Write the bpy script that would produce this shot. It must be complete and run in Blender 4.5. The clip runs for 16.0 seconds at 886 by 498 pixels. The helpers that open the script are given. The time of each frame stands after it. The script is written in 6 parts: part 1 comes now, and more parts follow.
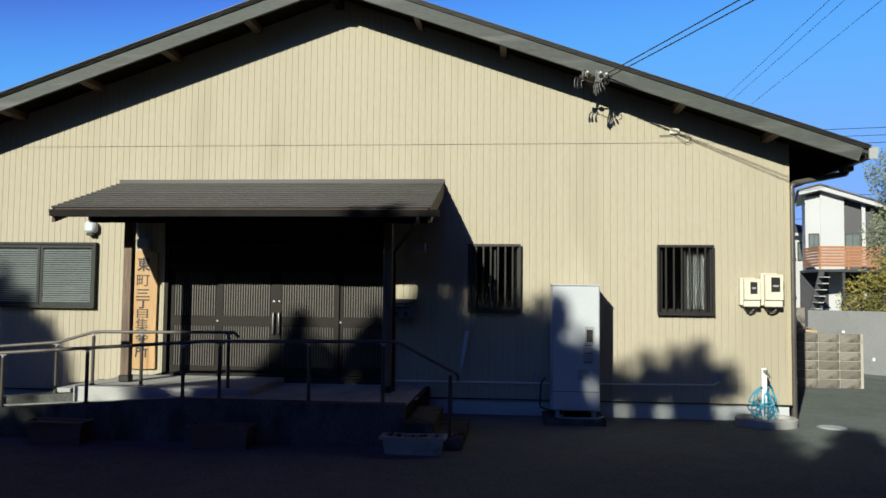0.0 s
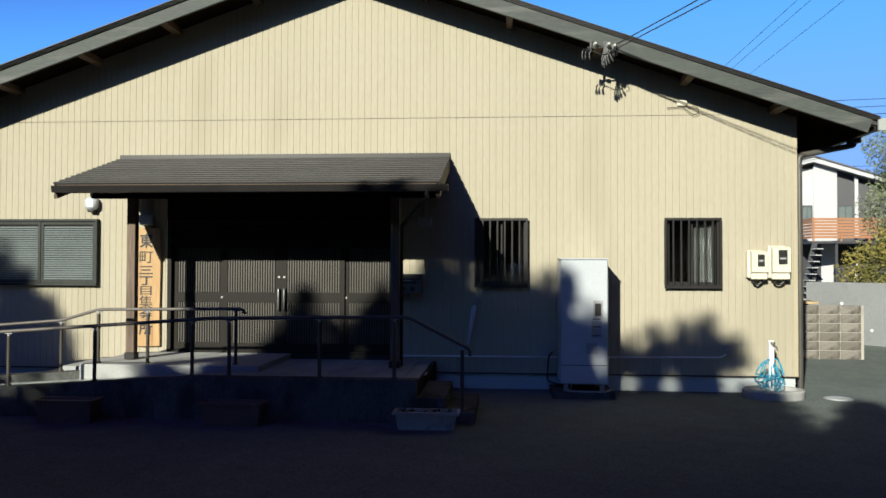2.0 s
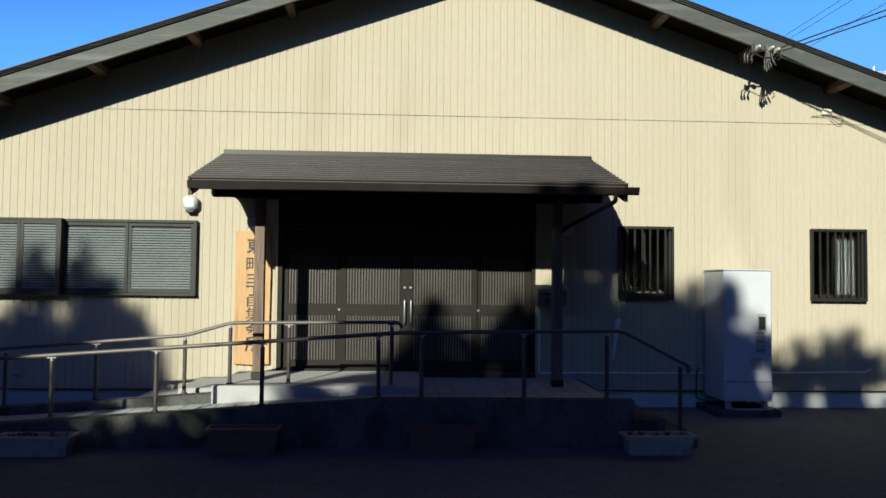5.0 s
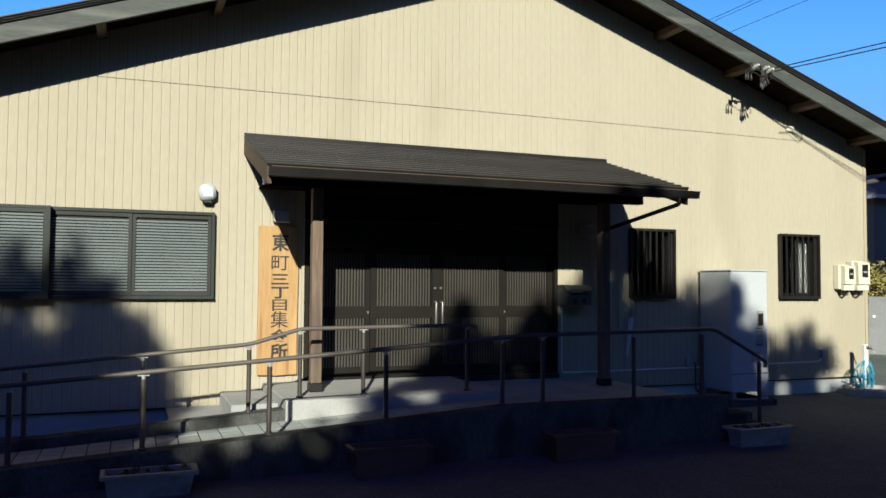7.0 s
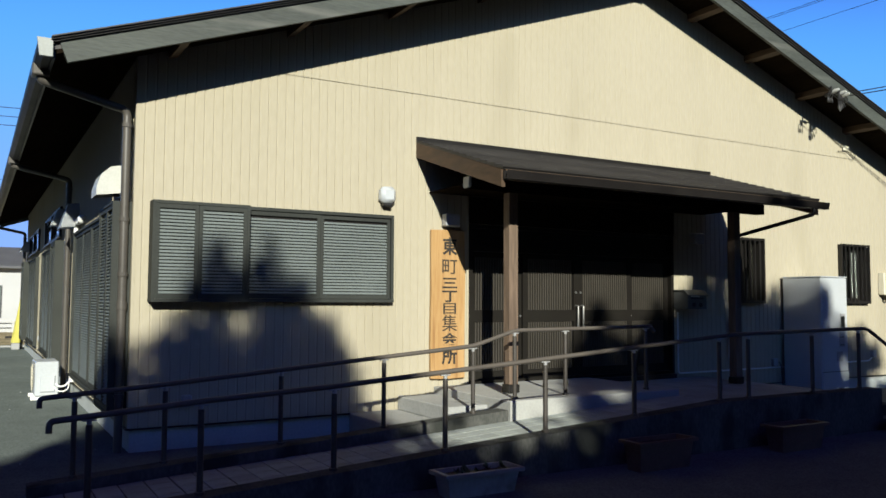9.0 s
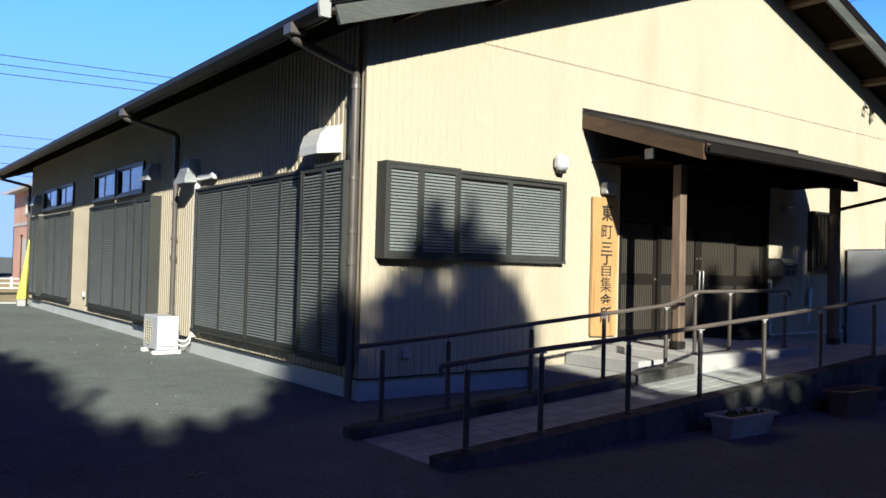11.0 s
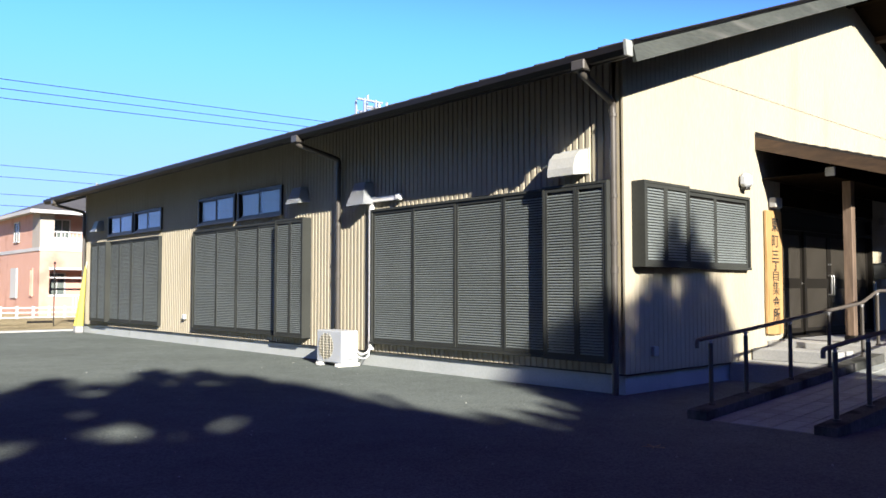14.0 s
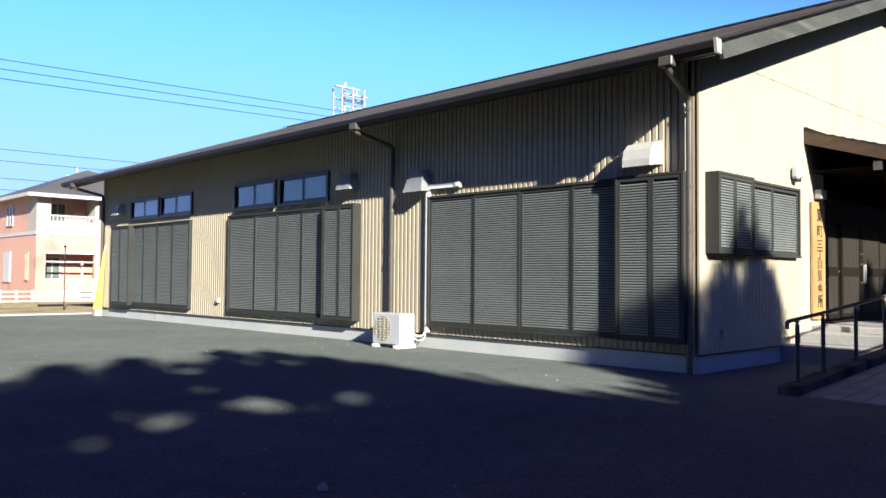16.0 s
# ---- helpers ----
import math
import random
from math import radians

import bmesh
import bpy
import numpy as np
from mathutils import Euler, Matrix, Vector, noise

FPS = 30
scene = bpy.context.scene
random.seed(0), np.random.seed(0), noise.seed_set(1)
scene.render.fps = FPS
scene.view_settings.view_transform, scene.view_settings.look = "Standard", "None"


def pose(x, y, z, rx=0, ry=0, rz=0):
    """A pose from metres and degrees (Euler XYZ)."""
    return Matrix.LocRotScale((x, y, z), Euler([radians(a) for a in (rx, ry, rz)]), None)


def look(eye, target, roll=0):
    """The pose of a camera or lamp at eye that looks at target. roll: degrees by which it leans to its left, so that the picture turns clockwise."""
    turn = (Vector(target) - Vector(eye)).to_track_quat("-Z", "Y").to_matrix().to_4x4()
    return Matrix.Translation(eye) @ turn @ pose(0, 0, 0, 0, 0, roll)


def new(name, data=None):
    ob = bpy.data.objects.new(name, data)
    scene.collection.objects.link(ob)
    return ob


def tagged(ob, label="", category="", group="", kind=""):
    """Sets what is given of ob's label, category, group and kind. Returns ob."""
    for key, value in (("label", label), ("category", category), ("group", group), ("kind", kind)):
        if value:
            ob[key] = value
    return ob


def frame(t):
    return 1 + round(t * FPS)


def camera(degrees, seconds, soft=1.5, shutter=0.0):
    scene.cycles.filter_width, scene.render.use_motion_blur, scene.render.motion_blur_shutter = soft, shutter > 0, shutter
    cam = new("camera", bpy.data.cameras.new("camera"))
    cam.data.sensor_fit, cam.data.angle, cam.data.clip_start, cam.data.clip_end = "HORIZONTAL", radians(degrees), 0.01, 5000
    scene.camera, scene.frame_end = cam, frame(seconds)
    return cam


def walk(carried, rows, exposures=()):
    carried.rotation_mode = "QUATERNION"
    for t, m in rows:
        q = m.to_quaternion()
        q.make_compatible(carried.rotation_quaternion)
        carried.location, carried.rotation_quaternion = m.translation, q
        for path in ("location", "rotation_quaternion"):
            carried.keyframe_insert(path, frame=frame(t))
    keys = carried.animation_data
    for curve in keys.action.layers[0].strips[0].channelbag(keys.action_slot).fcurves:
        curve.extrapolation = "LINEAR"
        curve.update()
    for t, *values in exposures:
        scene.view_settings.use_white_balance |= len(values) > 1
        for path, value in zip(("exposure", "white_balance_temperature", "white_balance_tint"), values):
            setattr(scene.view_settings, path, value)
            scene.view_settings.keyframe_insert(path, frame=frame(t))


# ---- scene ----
cam = camera(57.6, 16.0, soft=1.62)
PATH = [
    (0, (9.3, -11.908, 1.763), (9.118, -9.92, 1.873), 0.6),
    (0.5, (9.287, -11.906, 1.767), (9.111, -9.917, 1.873), 0.6),
    (1, (9.276, -11.899, 1.757), (9.099, -9.91, 1.86), 0.7),
    (1.5, (9.205, -11.885, 1.769), (9.043, -9.892, 1.841), 0.7),
    (2, (9.048, -11.854, 1.771), (8.892, -9.861, 1.817), 0.2),
    (2.5, (8.752, -11.803, 1.779), (8.601, -9.81, 1.843), -0.4),
    (3, (8.309, -11.719, 1.772), (8.183, -9.725, 1.859), -0.1),
    (3.5, (7.721, -11.582, 1.724), (7.626, -9.586, 1.798), -0.1),
    (4, (7.051, -11.432, 1.745), (7.023, -9.433, 1.805), 0.7),
    (4.5, (6.354, -11.246, 1.709), (6.367, -9.247, 1.785), 0.8),
    (7, (1.952, -9.809, 1.658), (2.673, -7.945, 1.748), 0.4),
    (7.5, (1.076, -9.445, 1.626), (1.875, -7.614, 1.727), 0.5),
    (8, (0.224, -9.062, 1.572), (1.103, -7.269, 1.678), -0.0),
    (8.5, (-0.592, -8.757, 1.559), (0.347, -6.994, 1.652), 1.0),
    (9, (-1.358, -8.443, 1.518), (-0.353, -6.718, 1.643), 0.3),
    (9.5, (-2.106, -8.126, 1.498), (-1.065, -6.422, 1.612), 0.9),
    (12, (-5.622, -6.535, 1.33), (-4.342, -4.998, 1.343), 0.7),
    (12.5, (-6.246, -6.26, 1.298), (-4.943, -4.744, 1.366), -0.0),
    (13, (-6.811, -6.002, 1.265), (-5.511, -4.485, 1.37), 0.6),
    (13.5, (-7.282, -5.77, 1.24), (-5.962, -4.272, 1.362), -0.5),
    (14, (-7.797, -5.516, 1.217), (-6.46, -4.032, 1.317), 0.0),
    (14.5, (-8.169, -5.321, 1.181), (-6.819, -3.848, 1.277), 0.3),
    (15, (-8.54, -5.136, 1.159), (-7.166, -3.686, 1.252), -0.1),
    (15.5, (-8.836, -4.986, 1.158), (-7.447, -3.549, 1.241), -0.3),
    (16, (-9.097, -4.861, 1.142), (-7.703, -3.429, 1.215), 0.5),
]
EXPOSURES = [(0.0, 0.53, 6250, 6), (2.0, 0.69, 6250, 6), (4.7, 0.72, 6250, 6), (9.6, 0.65, 6250, 6), (11.9, 1.40, 6400, 14), (16.0, 1.48, 6400, 15)]
walk(cam, [(t, look(eye, target, roll)) for t, eye, target, roll in PATH], EXPOSURES)

cam.data.dof.use_dof = False

# ---- light ----
RUN, DROP = 0.37, 0.445          # per metre of y: how far the sunlight goes along x, and down
sun_way = Vector((RUN, 1.0, -DROP)).normalized()
world = bpy.data.worlds.new("sky")
scene.world = world
world.use_nodes = True
wn = world.node_tree.nodes
sky = wn.new("ShaderNodeTexSky")
sky.sky_type = "NISHITA"
sky.sun_disc = False
sky.sun_elevation = math.asin(-sun_way.z)
sky.sun_rotation = math.atan2(-sun_way.x, -sun_way.y)
sky.altitude, sky.air_density, sky.dust_density, sky.ozone_density = 0, 1.0, 0.0, 3.0
# the clear winter sky: each colour rises to its own ceiling towards the horizon and falls off to a deep blue overhead
split, join = wn.new("ShaderNodeSeparateColor"), wn.new("ShaderNodeCombineColor")
world.node_tree.links.new(sky.outputs["Color"], split.inputs[0])
for k, (half, power, most) in enumerate(((2.25, 2.2, 3.35), (2.63, 8.0, 5.2), (4.0, 12.0, 11.2))):
    steps = [wn.new("ShaderNodeMath") for _ in range(5)]
    for step, operation, value in zip(steps, ("DIVIDE", "POWER", "ADD", "DIVIDE", "MULTIPLY"), (half, power, 1.0, 1.0, most)):
        step.operation, step.inputs[1].default_value = operation, value
    world.node_tree.links.new(split.outputs[k], steps[0].inputs[0])
    world.node_tree.links.new(steps[0].outputs[0], steps[1].inputs[0])
    world.node_tree.links.new(steps[1].outputs[0], steps[2].inputs[0])
    world.node_tree.links.new(steps[1].outputs[0], steps[3].inputs[0])
    world.node_tree.links.new(steps[2].outputs[0], steps[3].inputs[1])
    world.node_tree.links.new(steps[3].outputs[0], steps[4].inputs[0])
    world.node_tree.links.new(steps[4].outputs[0], join.inputs[k])
wn["Background"].inputs["Strength"].default_value = 0.06
world.node_tree.links.new(join.outputs[0], wn["Background"].inputs["Color"])
sun = new("sun", bpy.data.lights.new("sun", "SUN"))
sun.data.energy, sun.data.angle, sun.data.color = 5.0, radians(0.55), (1.0, 0.94, 0.785)
sun.matrix_world = look((0, 0, 0), sun_way)

# ---- materials ----
def node_mat(name):
    m = bpy.data.materials.new(name)
    m.use_nodes = True
    return m, m.node_tree.nodes, m.node_tree.links, m.node_tree.nodes["Principled BSDF"]


def surface(name, dark, light, rough=0.6, metal=0.0, big=1.2, fine=60.0, bump=0.1, dist=0.004, stretch=(1, 1, 1),
            stain=None, stain_at=0.62, spec=0.5, coat=0.0, vary=0.0):
    """A surface whose colour wanders between two tones at a large and a fine scale, with relief and, where given, stains."""
    m, n, l, p = node_mat(name)
    co, mp = n.new("ShaderNodeTexCoord"), n.new("ShaderNodeMapping")
    mp.inputs["Scale"].default_value = stretch
    l.new(co.outputs["Object"], mp.inputs["Vector"])
    a, b = n.new("ShaderNodeTexNoise"), n.new("ShaderNodeTexNoise")
    a.inputs["Scale"].default_value, a.inputs["Detail"].default_value = big, 6
    b.inputs["Scale"].default_value, b.inputs["Detail"].default_value = fine, 4
    l.new(mp.outputs[0], a.inputs["Vector"])
    l.new(mp.outputs[0], b.inputs["Vector"])
    add = n.new("ShaderNodeMath")
    add.operation = "ADD"
    l.new(a.outputs[0], add.inputs[0])
    l.new(b.outputs[0], add.inputs[1])
    src = add.outputs[0]
    if vary:
        info, mul, add2 = n.new("ShaderNodeObjectInfo"), n.new("ShaderNodeMath"), n.new("ShaderNodeMath")
        mul.operation, add2.operation = "MULTIPLY_ADD", "ADD"
        mul.inputs[1].default_value, mul.inputs[2].default_value = vary, -vary / 2
        l.new(info.outputs["Random"], mul.inputs[0])
        l.new(src, add2.inputs[0])
        l.new(mul.outputs[0], add2.inputs[1])
        src = add2.outputs[0]
    r = n.new("ShaderNodeMapRange")
    r.inputs["From Min"].default_value, r.inputs["From Max"].default_value = 0.72, 1.28
    l.new(src, r.inputs["Value"])
    mix = n.new("ShaderNodeMix")
    mix.data_type = "RGBA"
    mix.inputs["A"].default_value, mix.inputs["B"].default_value = (*dark, 1), (*light, 1)
    l.new(r.outputs[0], mix.inputs["Factor"])
    colour = mix.outputs["Result"]
    if stain:
        s, sr, sm = n.new("ShaderNodeTexNoise"), n.new("ShaderNodeMapRange"), n.new("ShaderNodeMix")
        s.inputs["Scale"].default_value, s.inputs["Detail"].default_value = big * 1.7, 8
        l.new(mp.outputs[0], s.inputs["Vector"])
        sr.inputs["From Min"].default_value, sr.inputs["From Max"].default_value = stain_at - 0.06, stain_at + 0.08
        l.new(s.outputs[0], sr.inputs["Value"])
        sm.data_type = "RGBA"
        sm.inputs["B"].default_value = (*stain, 1)
        l.new(sr.outputs[0], sm.inputs["Factor"])
        l.new(colour, sm.inputs["A"])
        colour = sm.outputs["Result"]
    l.new(colour, p.inputs["Base Color"])
    rr = n.new("ShaderNodeMapRange")
    rr.inputs["To Min"].default_value, rr.inputs["To Max"].default_value = max(rough - 0.08, 0.02), min(rough + 0.1, 1)
    l.new(a.outputs[0], rr.inputs["Value"])
    l.new(rr.outputs[0], p.inputs["Roughness"])
    p.inputs["Metallic"].default_value, p.inputs["Specular IOR Level"].default_value = metal, spec
    p.inputs["Coat Weight"].default_value = coat
    if bump:
        bp = n.new("ShaderNodeBump")
        bp.inputs["Strength"].default_value, bp.inputs["Distance"].default_value = bump, dist
        l.new(add.outputs[0], bp.inputs["Height"])
        l.new(bp.outputs[0], p.inputs["Normal"])
    return m


def glass(name, tint, rough=0.02):
    m, n, l, p = node_mat(name)
    p.inputs["Base Color"].default_value = (*tint, 1)
    p.inputs["Roughness"].default_value = rough
    p.inputs["Transmission Weight"].default_value = 1.0
    p.inputs["IOR"].default_value = 1.5
    return m


SIDING = surface("cream_siding", (0.349, 0.318, 0.243), (0.382, 0.348, 0.270), 0.5, 0.0, 0.7, 30, 0.0, 0.002, (1, 1, 0.25), stain=(0.336, 0.305, 0.230), stain_at=0.6, spec=0.0)
TRIM = surface("cream_trim", (0.358, 0.315, 0.221), (0.392, 0.343, 0.243), 0.5, 0.0, 1.0, 30, 0.02)
CONCRETE = surface("concrete", (0.273, 0.279, 0.275), (0.359, 0.366, 0.359), 0.85, 0, 1.4, 45, 0.12, 0.004, stain=(0.222, 0.229, 0.225), stain_at=0.66, spec=0.0)
PLINTH = surface("painted_plinth", (0.38, 0.41, 0.41), (0.47, 0.50, 0.50), 0.8, 0, 1.4, 45, 0.1, 0.003, stain=(0.30, 0.32, 0.32), stain_at=0.68, spec=0.0)
# Weathered stains over a base tone darkened for the shade round ramp and pad
SHADED_OLD_CONCRETE = surface("weathered_shaded_concrete", (0.059, 0.062, 0.059), (0.119, 0.119, 0.111), 0.9, 0, 1.8, 40, 0.5, 0.01, (1, 1, 0.5), stain=(0.041, 0.044, 0.041), stain_at=0.55, spec=0.0)


def loose(name, colour, scales):
    """Ground of many small pieces: one colour, with a tone of its own for each cell at several sizes (cells to a metre, least, most)."""
    m, n, l, p = node_mat(name)
    p.inputs["Roughness"].default_value, p.inputs["Specular IOR Level"].default_value = 0.95, 0.0
    co, last = n.new("ShaderNodeTexCoord"), None
    for size, least, most in scales:
        v, r = n.new("ShaderNodeTexVoronoi" if size > 10 else "ShaderNodeTexNoise"), n.new("ShaderNodeMapRange")
        v.inputs["Scale"].default_value = size
        l.new(co.outputs["Object"], v.inputs["Vector"])
        if size > 10:
            split = n.new("ShaderNodeSeparateColor")
            l.new(v.outputs["Color"], split.inputs[0])
            l.new(split.outputs[0], r.inputs["Value"])
        else:
            v.inputs["Detail"].default_value = 5
            r.inputs["From Min"].default_value, r.inputs["From Max"].default_value = 0.3, 0.7
            l.new(v.outputs[0], r.inputs["Value"])
        r.inputs["To Min"].default_value, r.inputs["To Max"].default_value = least, most
        if last is None:
            last = r.outputs[0]
        else:
            both = n.new("ShaderNodeMath")
            both.operation = "MULTIPLY"
            l.new(last, both.inputs[0])
            l.new(r.outputs[0], both.inputs[1])
            last = both.outputs[0]
    tone = n.new("ShaderNodeVectorMath")
    tone.operation = "SCALE"
    tone.inputs[0].default_value = colour
    l.new(last, tone.inputs["Scale"])
    l.new(tone.outputs[0], p.inputs["Base Color"])
    return m


ASPHALT = loose("asphalt", (0.144, 0.166, 0.158), ((0.4, 0.88, 1.12), (3.0, 0.92, 1.08), (70.0, 0.78, 1.22)))
DARK_METAL = surface("dark_bronze_aluminium", (0.016, 0.014, 0.014), (0.022, 0.021, 0.019), 0.42, 0.35, 2, 80, 0.05)
SHUTTER = surface("bronze_shutter", (0.166, 0.190, 0.191), (0.205, 0.233, 0.233), 0.38, 0.15, 1.5, 50, 0.05, spec=0.0)
SHUTTER_FRAME = surface("bronze_shutter_frame", (0.040, 0.043, 0.041), (0.054, 0.058, 0.054), 0.42, 0.2, 1.5, 50, 0.05, spec=0.0)
# Darker copy of the rain pipe's brown, with eave shade in the colour
GUTTER = surface("shaded_brown_gutter", (0.008, 0.007, 0.007), (0.015, 0.013, 0.012), 0.5, 0.0, 2, 60, 0.05, spec=0.25)
PIPE = surface("brown_rain_pipe", (0.060, 0.055, 0.050), (0.088, 0.081, 0.072), 0.35, 0.0, 2, 60, 0.05)
ROOFING = surface("dark_roofing", (0.027, 0.025, 0.026), (0.046, 0.043, 0.043), 0.55, 0.2, 0.9, 40, 0.2, stain=(0.059, 0.057, 0.054))
PORCH_ROOF = surface("brown_grey_roof_sheet", (0.018, 0.017, 0.016), (0.036, 0.033, 0.031), 0.6, 0.1, 1.5, 40, 0.2, stain=(0.046, 0.043, 0.040), vary=0.55)
BARGE = surface("weathered_bargeboard", (0.032, 0.037, 0.034), (0.064, 0.074, 0.067), 0.7, 0, 1.5, 28, 0.3, 0.004, (0.35, 1, 3), stain=(0.092, 0.096, 0.088), stain_at=0.6)
WOOD_BROWN = surface("brown_timber", (0.037, 0.022, 0.011), (0.083, 0.049, 0.027), 0.7, 0, 2, 30, 0.3, 0.004, (1, 0.2, 1), stain=(0.037, 0.024, 0.016))
WOOD_POST = surface("weathered_post_timber", (0.095, 0.065, 0.045), (0.189, 0.134, 0.095), 0.75, 0, 2.5, 30, 0.35, 0.004, (1.5, 1.5, 0.15), stain=(0.073, 0.050, 0.036))
# Timber under the roofs, with its deep shade put into the colour
WOOD_SHADED = surface("shade_darkened_timber", (0.007, 0.005, 0.004), (0.018, 0.013, 0.008), 0.75, 0, 2, 30, 0.25, 0.003, (1, 0.2, 1), spec=0.0)
# Boards taken near black: the shade under eaves and canopy is in the tone
WOOD_SOFFIT = surface("shaded_soffit_boards", (0.007, 0.005, 0.004), (0.015, 0.011, 0.007), 0.75, 0, 2, 30, 0.2, 0.003, (1, 0.15, 1), spec=0.0)
SIGN_WOOD = surface("sign_timber", (0.323, 0.184, 0.068), (0.426, 0.271, 0.119), 0.55, 0, 3.0, 22, 0.25, 0.003, (2.6, 1, 0.22), stain=(0.258, 0.136, 0.048), stain_at=0.63)
INK = surface("black_paint", (0.012, 0.011, 0.010), (0.03, 0.027, 0.024), 0.6, 0, 4, 60, 0.0)
DOOR_DARK = surface("dark_door_frame", (0.013, 0.011, 0.010), (0.017, 0.016, 0.013), 0.5, 0.2, 1.5, 60, 0.05, spec=0.15)
DOOR = surface("brown_door_metal", (0.050, 0.045, 0.037), (0.066, 0.059, 0.050), 0.45, 0.2, 1.5, 60, 0.05)
# Opaque panes near black, putting the dark of the lattice gaps into colour
DOOR_GLASS = surface("near_black_door_glass", (0.004, 0.004, 0.003), (0.007, 0.006, 0.006), 0.45, 0, 2, 90, 0.1, spec=0.2)
CHROME = surface("brushed_steel", (0.36, 0.36, 0.35), (0.45, 0.45, 0.44), 0.3, 0.85, 3, 90, 0.03)
RAIL_WOOD = surface("handrail_sleeve", (0.075, 0.066, 0.057), (0.105, 0.092, 0.081), 0.45, 0.0, 3, 60, 0.05)
RAIL_POST = surface("brown_rail_post", (0.054, 0.048, 0.043), (0.075, 0.068, 0.062), 0.45, 0.3, 3, 60, 0.05)
WHITE_METAL = surface("white_enamel", (0.396, 0.423, 0.451), (0.451, 0.478, 0.506), 0.35, 0, 1.5, 50, 0.03, stain=(0.359, 0.377, 0.396), stain_at=0.7)
HOOD = surface("hood_enamel", (0.404, 0.411, 0.387), (0.485, 0.492, 0.461), 0.4, 0, 2.5, 40, 0.04, stain=(0.273, 0.279, 0.254), stain_at=0.66)
IVORY = surface("ivory_plastic", (0.560, 0.528, 0.416), (0.616, 0.584, 0.472), 0.45, 0, 2, 40, 0.03)
LAMP_GREY = surface("grey_lamp_body", (0.269, 0.274, 0.279), (0.323, 0.328, 0.333), 0.4, 0, 2, 40, 0.03)
BLACK_PLASTIC = surface("black_plastic", (0.008, 0.008, 0.008), (0.015, 0.015, 0.016), 0.45, 0, 2, 40, 0.03)
GLASS = glass("window_glass", (0.97, 0.98, 0.98))
GLASS.node_tree.nodes["Principled BSDF"].inputs["IOR"].default_value = 1.42
GLASS_THIN = glass("barred_window_glass", (0.80, 0.84, 0.84))
GLASS_THIN.node_tree.nodes["Principled BSDF"].inputs["IOR"].default_value = 1.38
DARK_ROOM = surface("dark_interior", (0.083, 0.079, 0.071), (0.117, 0.108, 0.100), 0.9, 0, 1, 20, 0.05)
CURTAIN = surface("pale_curtain", (0.054, 0.057, 0.054), (0.086, 0.088, 0.086), 0.9, 0, 2, 60, 0.1, 0.003, (4, 4, 0.3))
BLIND = surface("pale_blind", (0.26, 0.29, 0.28), (0.34, 0.37, 0.355), 0.85, 0, 2, 60, 0.1, 0.003, (4, 4, 0.3))
TILE = surface("paving_tile", (0.276, 0.299, 0.289), (0.369, 0.400, 0.388), 0.75, 0, 2.0, 40, 0.2, 0.003, stain=(0.269, 0.282, 0.266), vary=0.5, spec=0.0)
GROUT = surface("dark_grout", (0.032, 0.032, 0.031), (0.049, 0.047, 0.045), 0.95, 0, 3, 50, 0.2, spec=0.0)
PALE_CONCRETE = surface("pale_step_concrete", (0.300, 0.304, 0.297), (0.375, 0.380, 0.367), 0.8, 0, 2, 40, 0.25, 0.004, stain=(0.338, 0.338, 0.322), stain_at=0.64, spec=0.0)
PLANTER_WHITE = surface("white_planter_plastic", (0.269, 0.263, 0.242), (0.333, 0.328, 0.307), 0.55, 0, 3, 40, 0.05, stain=(0.193, 0.182, 0.162))
PLANTER_BROWN = surface("brown_planter_plastic", (0.092, 0.053, 0.038), (0.138, 0.084, 0.062), 0.6, 0, 3, 40, 0.05, stain=(0.073, 0.051, 0.044))
SOIL = surface("planting_soil", (0.035, 0.026, 0.018), (0.07, 0.052, 0.036), 1.0, 0, 8, 60, 1.0, 0.02)
LEAF = surface("evergreen_leaf", (0.028, 0.05, 0.016), (0.07, 0.105, 0.032), 0.55, 0, 0.8, 8, 0.0, vary=0.3)
LEAF_GOLD = surface("autumn_leaf", (0.13, 0.13, 0.03), (0.36, 0.28, 0.07), 0.6, 0, 0.8, 8, 0.0, vary=0.3)
BARK = surface("bark", (0.06, 0.047, 0.036), (0.12, 0.098, 0.078), 0.95, 0, 3, 25, 0.8, 0.02, (1, 1, 0.3))
HOSE = surface("blue_hose", (0.02, 0.22, 0.36), (0.03, 0.32, 0.48), 0.4, 0, 3, 40, 0.0)
PVC = surface("white_pvc", (0.687, 0.687, 0.668), (0.769, 0.769, 0.749), 0.4, 0, 2, 40, 0.02)

# ---- mesh helpers ----
ORIGIN = {}


def thing(name, at, label, category, group="", kind=""):
    """A top-level thing: an Empty at its base, whose parts are given in world metres."""
    ob = new(name)
    ob.location, ob.empty_display_size = at, 0.2
    ORIGIN[ob] = Vector(at)
    return tagged(ob, label, category, group, kind)


def part(name, bm, material, parent=None, label="", smooth=False):
    me = bpy.data.meshes.new(name)
    if parent is not None:
        bm.transform(Matrix.Translation(-ORIGIN[parent]))
    bmesh.ops.recalc_face_normals(bm, faces=bm.faces)
    if smooth:
        for f in bm.faces:
            f.smooth = True
    bm.to_mesh(me)
    bm.free()
    me.materials.append(material)
    ob = new(name, me)
    if parent is not None:
        ob.parent = parent
        ORIGIN[ob] = ORIGIN[parent]
    if smooth:
        me.set_sharp_from_angle(angle=radians(40))
    return tagged(ob, label)


